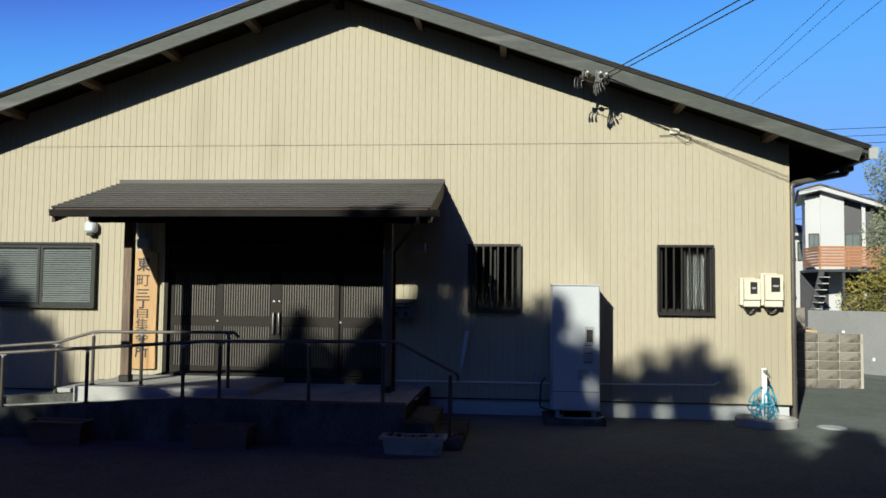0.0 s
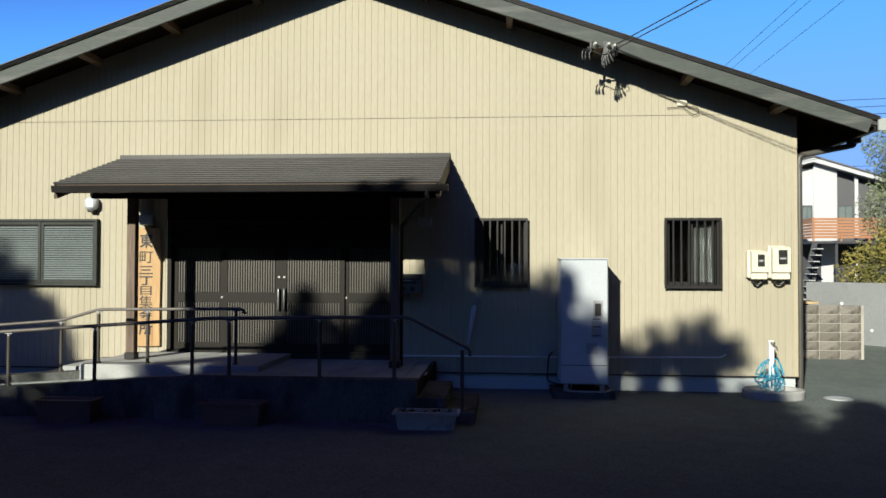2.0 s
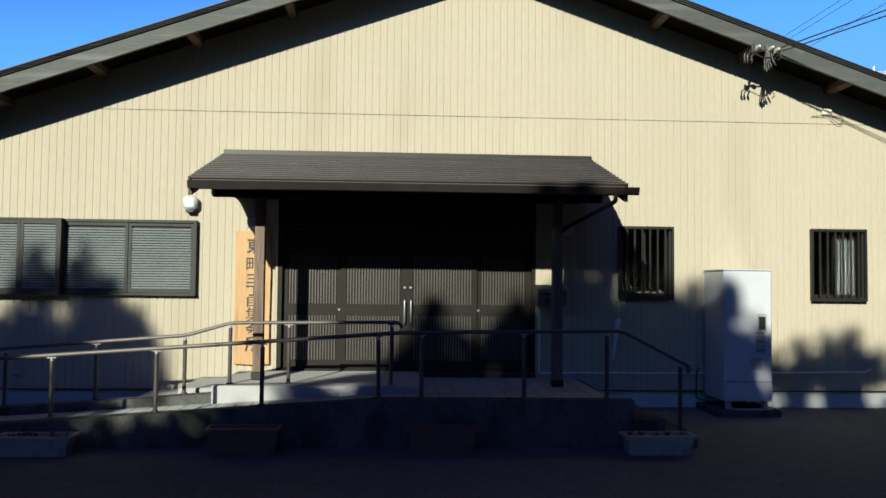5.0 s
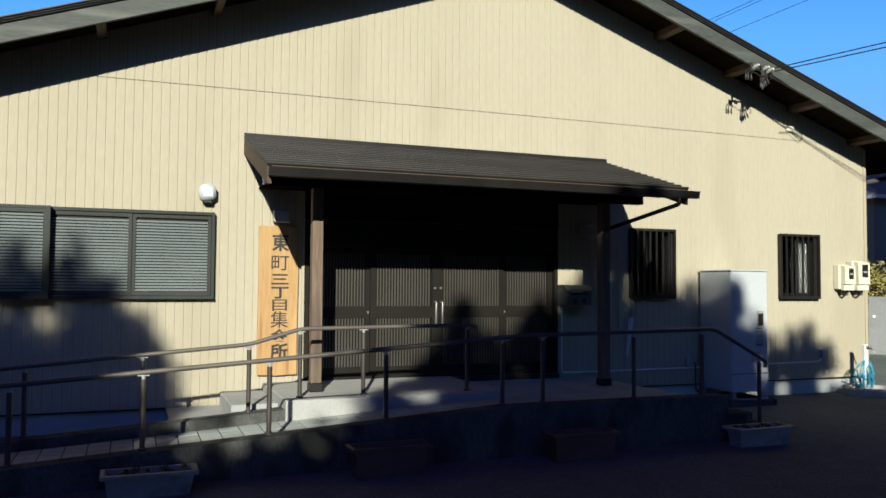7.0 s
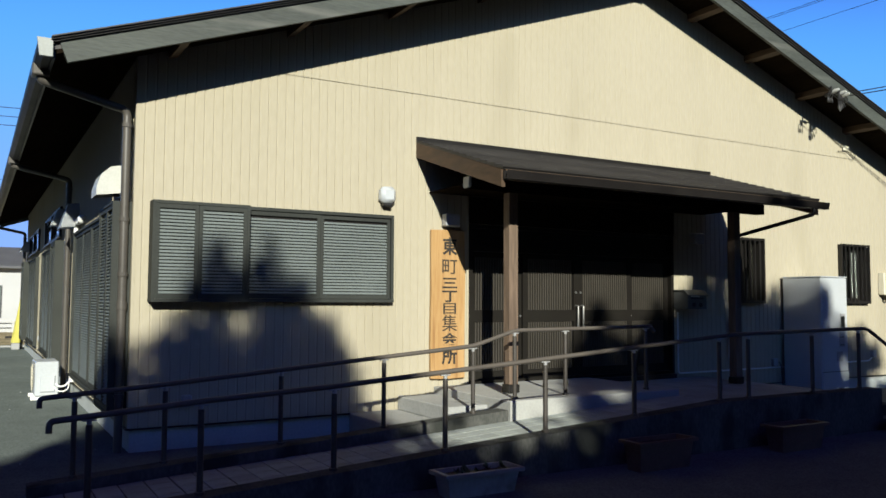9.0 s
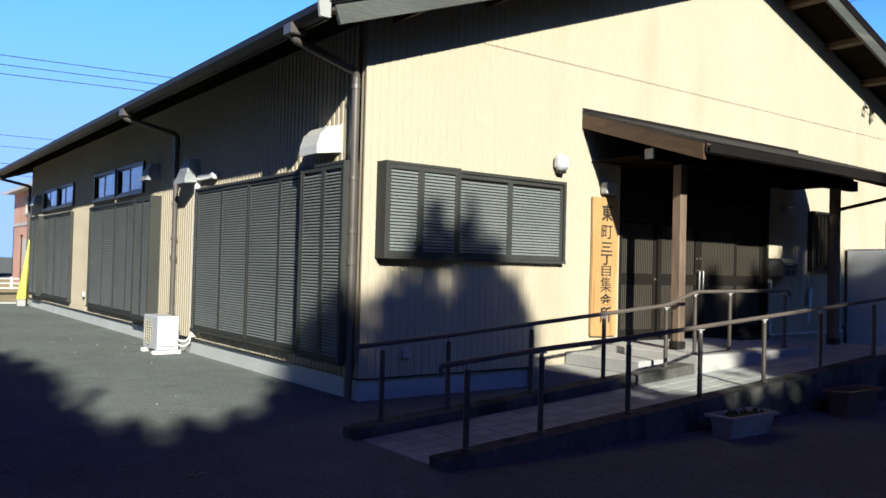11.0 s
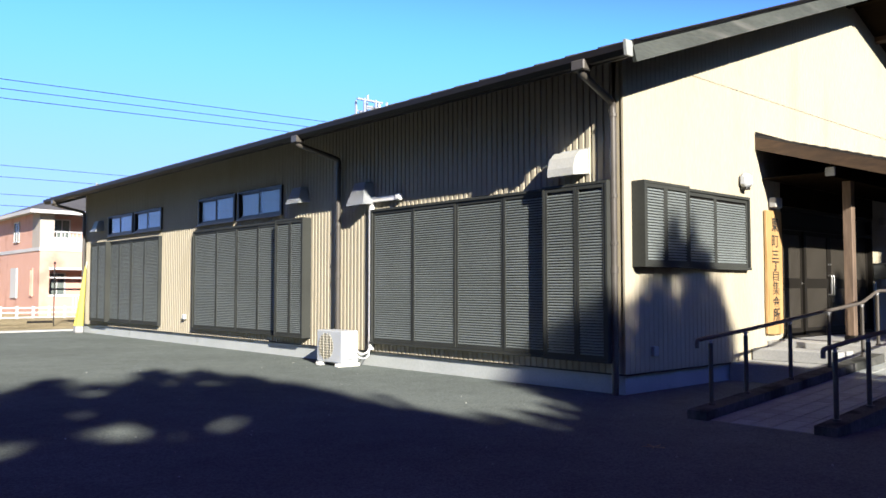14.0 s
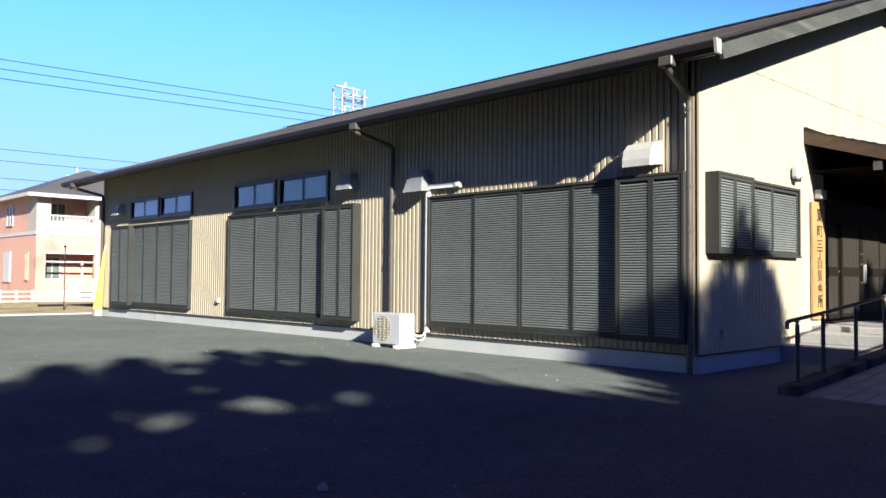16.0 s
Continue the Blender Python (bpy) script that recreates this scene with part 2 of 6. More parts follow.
def box(bm, x0, x1, y0, y1, z0, z1, bevel=0.0):
    vs = [bm.verts.new((x, y, z)) for x in (x0, x1) for y in (y0, y1) for z in (z0, z1)]
    fs = [bm.faces.new([vs[i] for i in q]) for q in ((0, 1, 3, 2), (4, 6, 7, 5), (0, 4, 5, 1), (2, 3, 7, 6), (0, 2, 6, 4), (1, 5, 7, 3))]
    if bevel:
        bmesh.ops.bevel(bm, geom=list({e for f in fs for e in f.edges}), offset=bevel, segments=1, affect="EDGES")
    return bm


def boxes(*rows, bevel=0.0):
    bm = bmesh.new()
    for r in rows:
        box(bm, *r, bevel=bevel)
    return bm


def prism(bm, outline, axis, a, b):
    """An outline of 2D points pushed along an axis from a to b. Axis x takes (y, z), y takes (x, z), z takes (x, y)."""
    def put(p, h):
        return {"x": (h, p[0], p[1]), "y": (p[0], h, p[1]), "z": (p[0], p[1], h)}[axis]
    va, vb = [bm.verts.new(put(p, a)) for p in outline], [bm.verts.new(put(p, b)) for p in outline]
    bm.faces.new(va), bm.faces.new(vb[::-1])
    for i in range(len(outline)):
        j = (i + 1) % len(outline)
        bm.faces.new((va[i], vb[i], vb[j], va[j]))
    return bm


def tube(bm, pts, r, n=10, cap=True):
    """A round pipe along a line of points."""
    pts = [Vector(p) for p in pts]
    rings, side = [], None
    for i, p in enumerate(pts):
        d = (pts[min(i + 1, len(pts) - 1)] - pts[max(i - 1, 0)]).normalized()
        if side is None:
            side = d.orthogonal().normalized()
        side = (side - d * side.dot(d)).normalized()
        up = d.cross(side)
        rad = r[i] if isinstance(r, (list, tuple)) else r
        rings.append([bm.verts.new(p + rad * (math.cos(2 * math.pi * k / n) * side + math.sin(2 * math.pi * k / n) * up)) for k in range(n)])
    for a, b in zip(rings, rings[1:]):
        for k in range(n):
            bm.faces.new((a[k], a[(k + 1) % n], b[(k + 1) % n], b[k]))
    if cap:
        bm.faces.new(rings[0][::-1]), bm.faces.new(rings[-1])
    return bm


def bent(pts, r=0.12, n=5):
    """The points of a line with its corners rounded."""
    pts, out = [Vector(p) for p in pts], []
    for i, p in enumerate(pts):
        if i in (0, len(pts) - 1):
            out.append(p)
            continue
        a, b = pts[i - 1] - p, pts[i + 1] - p
        q = min(r, a.length / 2.2, b.length / 2.2)
        a, b = p + a.normalized() * q, p + b.normalized() * q
        for k in range(n + 1):
            t = k / n
            out.append((1 - t) ** 2 * a + 2 * t * (1 - t) * p + t * t * b)
    return out


# ---- the hall ----
W, L, MID, SLOPE, RIDGE = 13.18, 18.45, 6.59, 0.348, 6.14   # walls, roof; RIDGE: lower edge of the bargeboards at the ridge
GABLE, EAVE = 0.68, 0.79


def low(x):
    return RIDGE - SLOPE * abs(x - MID)


def cells(u0, u1, z0, top, holes, breaks=()):
    """Cuts a wall into upright cells round its openings: (u, u, z, z, top at u, top at u)."""
    us = sorted({u0, u1, *breaks, *(u for h in holes for u in h[:2] if u0 < u < u1)})
    for a, b in zip(us, us[1:]):
        if b - a < 1e-5:
            continue
        mid, z = (a + b) / 2, z0
        for h in sorted((h for h in holes if h[0] < mid < h[1]), key=lambda h: h[2]):
            if h[2] > z:
                yield a, b, z, h[2], h[2]
            z = h[3]
        yield a, b, z, top(a), top(b)


def core(holes, u0, u1, top, flip, d0, d1, breaks=()):
    bm = bmesh.new()
    for a, b, z, ta, tb in cells(u0, u1, 0.24, top, holes, breaks):
        prism(bm, [(a, z), (b, z), (b, tb), (a, ta)], "x" if flip else "y", d0, d1)
    return bm


def siding(holes, u0, u1, top, flip, face, seam=None, z0=0.235, depth=0.006, steps=(0.076, 0.083, 0.092)):
    """Ribbed sheet: flat bands with narrow troughs, 0.098 m apart."""
    bm, pitch = bmesh.new(), 0.098
    prof, u = [], u0
    while u < u1 - 1e-6:
        for du, dd in ((0, 0), (steps[0], 0), (steps[1], depth), (steps[2], depth)):
            if u + du < u1:
                prof.append((u + du, dd))
        u += pitch
    prof.append((u1, 0))
    cuts = {round(p[0], 5) for p in prof}

    def deep(x):
        for (a, da), (b, db) in zip(prof, prof[1:]):
            if a - 1e-6 <= x <= b + 1e-6:
                return da + (db - da) * (x - a) / (b - a)
        return 0

    def put(x, z, d):
        return (face + d, x, z) if flip else (x, face + d, z)
    rows = [(z0, top, holes)] if seam is None else [(z0, lambda x: min(top(x), seam), holes), (seam + 0.006, top, ())]
    for k, (zz, tt, hh) in enumerate(rows):
        extra = [MID] if not flip else []
        if k == 0 and seam is not None:
            extra += [MID - (top(MID) - seam) / SLOPE, MID + (top(MID) - seam) / SLOPE]
        lo, hi = (u0, u1) if k == 0 else (max(u0, MID - (top(MID) - seam) / SLOPE), min(u1, MID + (top(MID) - seam) / SLOPE))
        for a, b, z, ta, tb in cells(lo, hi, zz, tt, hh, [c for c in (*cuts, *extra) if lo < c < hi]):
            if max(ta, tb) - z < 0.002:
                continue
            off = -0.004 if k else 0
            bm.faces.new([bm.verts.new(put(*q)) for q in ((a, z, deep(a) + off), (b, z, deep(b) + off), (b, tb, deep(b) + off), (a, ta, deep(a) + off))])
    bmesh.ops.remove_doubles(bm, verts=bm.verts, dist=0.0003)
    return bm


def gable_top(x):
    return low(x) + 0.13


front_holes = [(0.22, 2.80, 1.52, 2.45), (3.93, 7.45, 0.24, 2.46), (8.63, 9.33, 1.52, 2.46), (11.36, 12.08, 1.52, 2.46)]
side_holes = [(0.2, 4.72, 0.42, 2.43), (6.7, 11.2, 0.42, 2.43), (13.1, 17.3, 0.42, 2.43),
              (7.62, 9.24, 2.64, 3.12), (9.44, 11.04, 2.64, 3.12), (13.08, 14.68, 2.66, 3.12), (14.84, 16.46, 2.66, 3.12)]
hall = thing("community_hall", (MID, L / 2, 0), "single-storey cream ribbed-metal meeting hall with dark gabled roof", "building")
EAVE_Z = low(0) + 0.10
part("wall", core(front_holes, 0.0, W, gable_top, False, 0.016, 0.15, [MID]), TRIM, hall, "cream front gable wall")
part("wall", core(side_holes, 0.15, L - 0.15, lambda y: EAVE_Z, True, 0.016, 0.15), TRIM, hall, "cream side wall with shuttered openings")
part("wall", core([], 0.15, L - 0.15, lambda y: EAVE_Z, True, W - 0.15, W - 0.016), TRIM, hall)
part("wall", core([], 0.0, W, gable_top, False, L - 0.15, L - 0.016, [MID]), TRIM, hall)
part("siding", siding(front_holes, 0.0, W, gable_top, False, 0.0, 3.985), SIDING, hall, "cream vertical ribbed metal cladding")
part("siding", siding(side_holes, 0.0, L, lambda y: EAVE_Z, True, 0.0, None, 0.235, 0.014, (0.054, 0.064, 0.087)), SIDING, hall, "cream vertical ribbed metal cladding")
part("corner_trim", boxes((-0.006, 0.022, -0.006, -0.001, 0.235, EAVE_Z), (-0.006, -0.001, -0.001, 0.022, 0.235, EAVE_Z), (-0.001, 0.016, -0.001, 0.016, 0.235, EAVE_Z)), SIDING, hall)
part("corner_trim", boxes((W - 0.045, W + 0.012, -0.012, -0.001, 0.235, EAVE_Z), (W + 0.001, W + 0.012, -0.001, 0.045, 0.235, EAVE_Z)), TRIM, hall)
for r in ((0.02, W - 0.02, 0.022, 0.17, -0.3, 0.225), (0.02, 0.17, 0.17, L - 0.17, -0.3, 0.225), (W - 0.17, W - 0.02, 0.17, L - 0.17, -0.3, 0.225), (0.02, W - 0.02, L - 0.17, L - 0.02, -0.3, 0.225)):
    part("foundation", boxes(r), PLINTH, hall, "pale painted concrete plinth")
part("base_flashing", boxes((-0.02, W + 0.02, -0.022, 0.02, 0.222, 0.238), (-0.022, 0.02, 0.02, L, 0.222, 0.238)), DARK_METAL, hall)
part("floor_slab", boxes((0.17, W - 0.17, 0.17, L - 0.17, 0.30, 0.42)), DARK_ROOM, hall)
part("inner_ceiling", boxes((0.15, W - 0.15, 0.15, L - 0.15, 3.25, 3.31)), DARK_ROOM, hall)
part("partition", boxes((0.15, W - 0.15, 1.9, 2.0, 0.42, 3.25), (1.9, 2.0, 2.0, L - 0.15, 0.42, 3.25)), DARK_ROOM, hall)

# roof: two slopes, with boards below and roofing above
for s, side in ((-1, "left"), (1, "right")):
    xe = MID + s * (MID + EAVE)
    y0, y1 = -GABLE + 0.02, L + GABLE
    bm = bmesh.new()
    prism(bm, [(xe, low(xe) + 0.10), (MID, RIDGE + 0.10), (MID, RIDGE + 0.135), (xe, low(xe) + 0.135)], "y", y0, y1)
    part("soffit", bm, WOOD_SOFFIT, hall, "brown timber boards under the eaves, darkened for shade")
    bm = bmesh.new()
    xo = xe + s * 0.05
    for k, out in enumerate((0.0, 0.025, 0.05)):
        z = 0.203 + 0.017 * k
        prism(bm, [(xo, low(xo) + z), (MID, RIDGE + z), (MID, RIDGE + z + 0.012), (xo, low(xo) + z + 0.012)], "y", y0 - 0.05 - out, y1 + 0.05 + out)
    prism(bm, [(xo, low(xo) + 0.14), (MID, RIDGE + 0.14), (MID, RIDGE + 0.203), (xo, low(xo) + 0.203)], "y", y0, y1)
    part("roofing", bm, ROOFING, hall, "dark metal roof covering")
    bm = bmesh.new()
    y = y0 + 0.35
    while y < y1:
        prism(bm, [(xo, low(xo) + 0.249), (MID, RIDGE + 0.249), (MID, RIDGE + 0.262), (xo, low(xo) + 0.262)], "y", y, y + 0.03)
        y += 0.455
    part("roof_seams", bm, ROOFING, hall)
    for yb in (-GABLE, L + GABLE - 0.04):
        bm = prism(bmesh.new(), [(xe - s * 0.09, low(xe - s * 0.09)), (MID, RIDGE), (MID, RIDGE + 0.203), (xe - s * 0.02, low(xe - s * 0.02) + 0.203)], "y", yb, yb + 0.045)
        part("bargeboard", bm, BARGE, hall, "weathered grey-brown timber bargeboard")
    for k in range(1, 6):
        x = MID + s * 1.25 * k
        bm = prism(bmesh.new(), [(x - 0.045, low(x - 0.045) + 0.015), (x + 0.045, low(x + 0.045) + 0.015), (x + 0.045, low(x + 0.045) + 0.10), (x - 0.045, low(x - 0.045) + 0.10)], "y", -GABLE + 0.046, 0.014)
        part("purlin", bm, WOOD_BROWN, hall)
    # fascia, gutter with its end cap
    xa, xb = sorted((xe + s * 0.01, xe + s * 0.035))
    part("fascia", boxes((xa, xb, y0 + 0.02, y1 - 0.02, low(xe) + 0.06, low(xe) + 0.135)), DARK_METAL, hall)
    o = xe + s * 0.04
    zt = low(xe) + 0.185
    bm = prism(bmesh.new(), [(o, zt), (o, zt - 0.115), (o + s * 0.065, zt - 0.115), (o + s * 0.112, zt - 0.065), (o + s * 0.115, zt), (o + s * 0.10, zt), (o + s * 0.098, zt - 0.058), (o + s * 0.06, zt - 0.102), (o + s * 0.012, zt - 0.102), (o + s * 0.012, zt)], "y", y0 - 0.02, y1 + 0.02)
    gut = part("gutter", bm, GUTTER, hall, "brown box gutter, darkened for eave shade")
    bm = prism(bmesh.new(), [(o - s * 0.005, zt + 0.03), (o - s * 0.005, zt - 0.13), (o + s * 0.1, zt - 0.13), (o + s * 0.122, zt + 0.03)], "y", y0 - 0.055, y0 - 0.021)
    part("end_cap", bm, surface("grey_cap", (0.26, 0.28, 0.27), (0.34, 0.36, 0.35), 0.5) if s < 0 else bpy.data.materials["grey_cap"], gut, "pale metal gutter end cap")
bm = prism(bmesh.new(), [(MID - 0.16, RIDGE + 0.225), (MID, RIDGE + 0.28), (MID + 0.16, RIDGE + 0.225), (MID + 0.16, RIDGE + 0.25), (MID, RIDGE + 0.306), (MID - 0.16, RIDGE + 0.25)], "y", -GABLE - 0.1, L + GABLE + 0.1)
part("ridge_cap", bm, ROOFING, hall)
part("ridge_beam", boxes((MID - 0.06, MID + 0.06, -GABLE + 0.046, 0.014, RIDGE - 0.06, RIDGE + 0.08)), WOOD_SHADED, hall)

# downpipes: outlet box under the gutter, a slanted run to the wall, a straight drop with clips
for x, y, s, z1 in ((-0.075, 0.09, -1, 3.40), (-0.075, 5.68, -1, 3.40), (-0.075, 18.30, -1, 3.40), (W + 0.075, 0.09, 1, 3.40)):
    xo = (-EAVE if s < 0 else W + EAVE) + s * 0.09
    yo = y + (0.0 if y > 1 else -0.18 if s < 0 else 0.1)
    pipe = part("downpipe", tube(bmesh.new(), bent([(xo, yo, 3.64), (xo, yo, 3.56), (x, y, z1), (x, y, 0.0)], 0.07), 0.042, 12), PIPE, hall, "brown rainwater downpipe", True)
    part("outlet_box", boxes((xo - 0.075, xo + 0.075, yo - 0.09, yo + 0.09, 3.585, 3.70), bevel=0.012), PIPE, pipe)
    for z in (0.55, 1.75, 2.3, 3.25):
        part("pipe_clip", tube(bmesh.new(), [(x, y, z - 0.02), (x, y, z + 0.02)], 0.05, 12), PIPE, pipe)
    part("pipe_socket", tube(bmesh.new(), [(x, y, 1.40), (x, y, 1.48)], 0.050, 12), PIPE, pipe, "", True)

# ---- ground ----
bm = boxes((-600, 600, -600, 900, -0.5, 0.0))
tagged(part("ground", bm, ASPHALT), "dark worn asphalt yard with fine pale grit", "ground", kind="structure")

# ---- shutters and windows ----
def laid(bm, flip):
    """Turns a flat piece given as (along the wall, out from the wall, up) onto the front wall or the side wall."""
    for v in bm.verts:
        u, d, z = v.co
        v.co = (-d, u, z) if flip else (u, -d, z)
    return bm


def louvres(u0, u1, z0, z1, d, pitch=0.034):
    bm, z = bmesh.new(), z0 + 0.006
    while z < z1 - 0.03:
        prism(bm, [(d - 0.013, z + 0.024), (d - 0.013, z + 0.006), (d + 0.006, z), (d + 0.009, z + 0.011)], "x", u0, u1)
        z += pitch
    return bm


def panel(parent, flip, u0, u1, z0, z1, d):
    """One louvred shutter leaf: stiles and rails, with slats between them."""
    s = 0.038
    leaf = part("shutter_leaf", laid(boxes((u0, u0 + s, d - 0.025, d + 0.012, z0, z1), (u1 - s, u1, d - 0.025, d + 0.012, z0, z1),
                                           (u0 + s, u1 - s, d - 0.025, d + 0.012, z1 - 0.045, z1), (u0 + s, u1 - s, d - 0.025, d + 0.012, z0, z0 + 0.045)), flip), SHUTTER_FRAME, parent)
    # Near-black sheet gives the gaps between slats their shade by colour
    part("slat_gap_shade", laid(boxes((u0 + s, u1 - s, d - 0.024, d - 0.018, z0 + 0.045, z1 - 0.045)), flip), GUTTER, leaf)
    part("louvre_slats", laid(louvres(u0 + s, u1 - s, z0 + 0.045, z1 - 0.045, d), flip), SHUTTER, leaf)


def shutter(flip, edges, store, z0, z1, label, d=0.05, deep=0.175):
    """A row of sliding shutter leaves in a frame, with the deeper box that stores them at one end."""
    u0, u1 = min(*edges, *store), max(*edges, *store)
    at = (0, (u0 + u1) / 2, z0) if flip else ((u0 + u1) / 2, 0, z0)
    sh = thing("louvred_shutter", at, label, "shutter", "window shutters of the hall")
    e0, e1 = min(edges), max(edges)
    f = 0.035
    part("frame", laid(boxes((e0 - f, e1 + f, 0.0, d + 0.03, z1, z1 + f), (e0 - f, e1 + f, 0.0, d + 0.04, z0 - f, z0),
                             (e0 - f, e0, 0.0, d + 0.03, z0, z1), (e1, e1 + f, 0.0, d + 0.03, z0, z1)), flip), SHUTTER_FRAME, sh)
    for k, (a, b) in enumerate(zip(edges, edges[1:])):
        panel(sh, flip, a + 0.003, b - 0.003, z0 + 0.004, z1 - 0.004, d - 0.008 * (k % 2))
    s0, s1 = min(store), max(store)
    for a, b in ((s0, s0 + 0.03), (s1 - 0.03, s1)):
        part("box_side", laid(boxes((a, b, 0.0, deep + 0.008, z0 - f, z1 + f)), flip), SHUTTER_FRAME, sh, "deep bronze side of the box that stores the leaves")
    for a, b in ((z1 + 0.005, z1 + f), (z0 - f, z0 - 0.005)):
        part("box_cap", laid(boxes((s0 + 0.03, s1 - 0.03, 0.0, deep + 0.008, a, b)), flip), SHUTTER_FRAME, sh)
    for a, b in zip(store, store[1:]):
        panel(sh, flip, min(a, b) + (0.03 if min(a, b) == s0 else 0.002), max(a, b) - (0.03 if max(a, b) == s1 else 0.002), z0 - 0.004, z1 + 0.004, deep - 0.012)
    return sh


shutter(False, [1.09, 1.955, 2.82], [0.15, 0.60, 1.125], 1.515, 2.455, "bronze louvred metal shutters closed over the front window")
shutter(True, [1.00, 1.88, 2.81, 3.755, 4.745], [0.11, 0.567, 1.09], 0.40, 2.45, "tall bronze louvred shutters closed beside the corner downpipe")
shutter(True, [7.50, 8.424, 9.28, 10.158, 11.22], [6.62, 7.065, 7.57], 0.40, 2.45, "tall bronze louvred shutters closed under the high windows")
shutter(True, [13.09, 13.991, 14.824, 15.634, 16.45], [16.25, 16.85, 17.42], 0.40, 2.45, "tall bronze louvred shutters closed near the far corner")


def high_window(y0, y1, z0, z1):
    w = thing("high_window", (0, (y0 + y1) / 2, z0), "small high sliding window with two glass panes and dark frame", "window", "high windows in the side wall")
    f, m = 0.045, (y0 + y1) / 2
    part("window_frame", boxes((-0.045, 0.12, y0, y1, z0, z0 + f), (-0.045, 0.12, y0, y1, z1 - f, z1), (-0.045, 0.12, y0, y0 + f, z0 + f, z1 - f), (-0.045, 0.12, y1 - f, y1, z0 + f, z1 - f)), DARK_METAL, w)
    part("window_sill", boxes((-0.075, -0.046, y0 - 0.01, y1 + 0.01, z0 - 0.02, z0 + 0.012)), DARK_METAL, w)
    for a, b, x in ((y0 + f, m + 0.02, -0.036), (m - 0.02, y1 - f, -0.008)):
        sash = part("sash", boxes((x, x + 0.025, a, a + 0.035, z0 + f, z1 - f), (x, x + 0.025, b - 0.035, b, z0 + f, z1 - f), (x, x + 0.025, a + 0.035, b - 0.035, z0 + f, z0 + f + 0.035), (x, x + 0.025, a + 0.035, b - 0.035, z1 - f - 0.03, z1 - f)), DARK_METAL, w)
        p = part("pane", boxes((x + 0.010, x + 0.015, a + 0.03, b - 0.03, z0 + f + 0.03, z1 - f - 0.025)), GLASS, sash)
        p.visible_shadow = False
    part("blind", boxes((0.034, 0.04, y0 + f, y1 - f, z0 + f + 0.01, z1 - f - 0.005)), BLIND, w, "pale blind behind the glass")


for a, b in ((7.58, 9.27), (9.41, 11.07)):
    high_window(a, b, 2.60, 3.165)
for a, b in ((13.04, 14.71), (14.81, 16.50)):
    high_window(a, b, 2.63, 3.155)


def grille_window(x0, x1, z0, z1, curtain):
    w = thing("barred_window", ((x0 + x1) / 2, 0, z0), "small window behind a dark vertical-bar security grille", "window", "barred windows of the front wall")
    f, m = 0.04, (x0 + x1) / 2
    part("window_frame", boxes((x0, x1, -0.03, 0.12, z0, z0 + f), (x0, x1, -0.03, 0.12, z1 - f, z1), (x0, x0 + f, -0.03, 0.12, z0 + f, z1 - f), (x1 - f, x1, -0.03, 0.12, z0 + f, z1 - f)), DARK_METAL, w)
    for a, b, y in ((x0 + f, m + 0.02, 0.03), (m - 0.02, x1 - f, 0.06)):
        sash = part("sash", boxes((a, a + 0.035, y, y + 0.025, z0 + f, z1 - f), (b - 0.035, b, y, y + 0.025, z0 + f, z1 - f), (a + 0.035, b - 0.035, y, y + 0.025, z0 + f, z0 + f + 0.04), (a + 0.035, b - 0.035, y, y + 0.025, z1 - f - 0.03, z1 - f)), DARK_METAL, w)
        p = part("pane", boxes((a + 0.03, b - 0.03, y + 0.01, y + 0.015, z0 + f + 0.035, z1 - f - 0.025)), GLASS_THIN, sash)
        p.visible_shadow = False
    g = part("grille", boxes((x0 - 0.012, x1 + 0.012, -0.085, -0.06, z1 - 0.03, z1 + 0.006), (x0 - 0.012, x1 + 0.012, -0.085, -0.06, z0 - 0.012, z0 + 0.03),
                             (x0 - 0.012, x0 + 0.016, -0.085, -0.031, z0 + 0.03, z1 - 0.03), (x1 - 0.016, x1 + 0.012, -0.085, -0.031, z0 + 0.03, z1 - 0.03)), DARK_METAL, w)
    for k in range(1, 7):
        x = x0 + (x1 - x0) * k / 7
        part("bar", boxes((x - 0.011, x + 0.011, -0.08, -0.062, z0 + 0.031, z1 - 0.031)), DARK_METAL, g)
    if curtain:
        bm, n = bmesh.new(), 40
        vs = [[bm.verts.new((m + 0.0 + (x1 - m - 0.03) * k / n, 0.135 + 0.012 * math.sin(k * 1.3), z)) for k in range(n + 1)] for z in (z0 + 0.02, z1 - 0.02)]
        for k in range(n):
            bm.faces.new((vs[0][k], vs[0][k + 1], vs[1][k + 1], vs[1][k]))
        part("curtain", bm, CURTAIN, w, "pale curtain behind the glass", True)


grille_window(8.60, 9.35, 1.495, 2.49, False)
grille_window(11.33, 12.105, 1.495, 2.49, True)

# ---- entrance doors ----
entry = thing("entrance_door", (5.7, 0.04, 0.5), "wide brown sliding entrance doors with fine vertical lattice", "door")
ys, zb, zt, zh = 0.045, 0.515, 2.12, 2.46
part("door_frame", boxes((3.93, 3.99, 0.0, 0.14, zb - 0.03, zh), (7.40, 7.45, 0.0, 0.14, zb - 0.03, zh), (3.99, 7.40, 0.0, 0.14, zh - 0.05, zh), (3.99, 7.40, 0.0, 0.14, zt, zt + 0.06),
                         (3.93, 7.45, 0.0, 0.14, zb - 0.045, zb - 0.002)), DOOR_DARK, entry)
part("threshold", boxes((3.93, 7.45, -0.04, 0.14, 0.40, zb - 0.046)), DARK_METAL, entry)
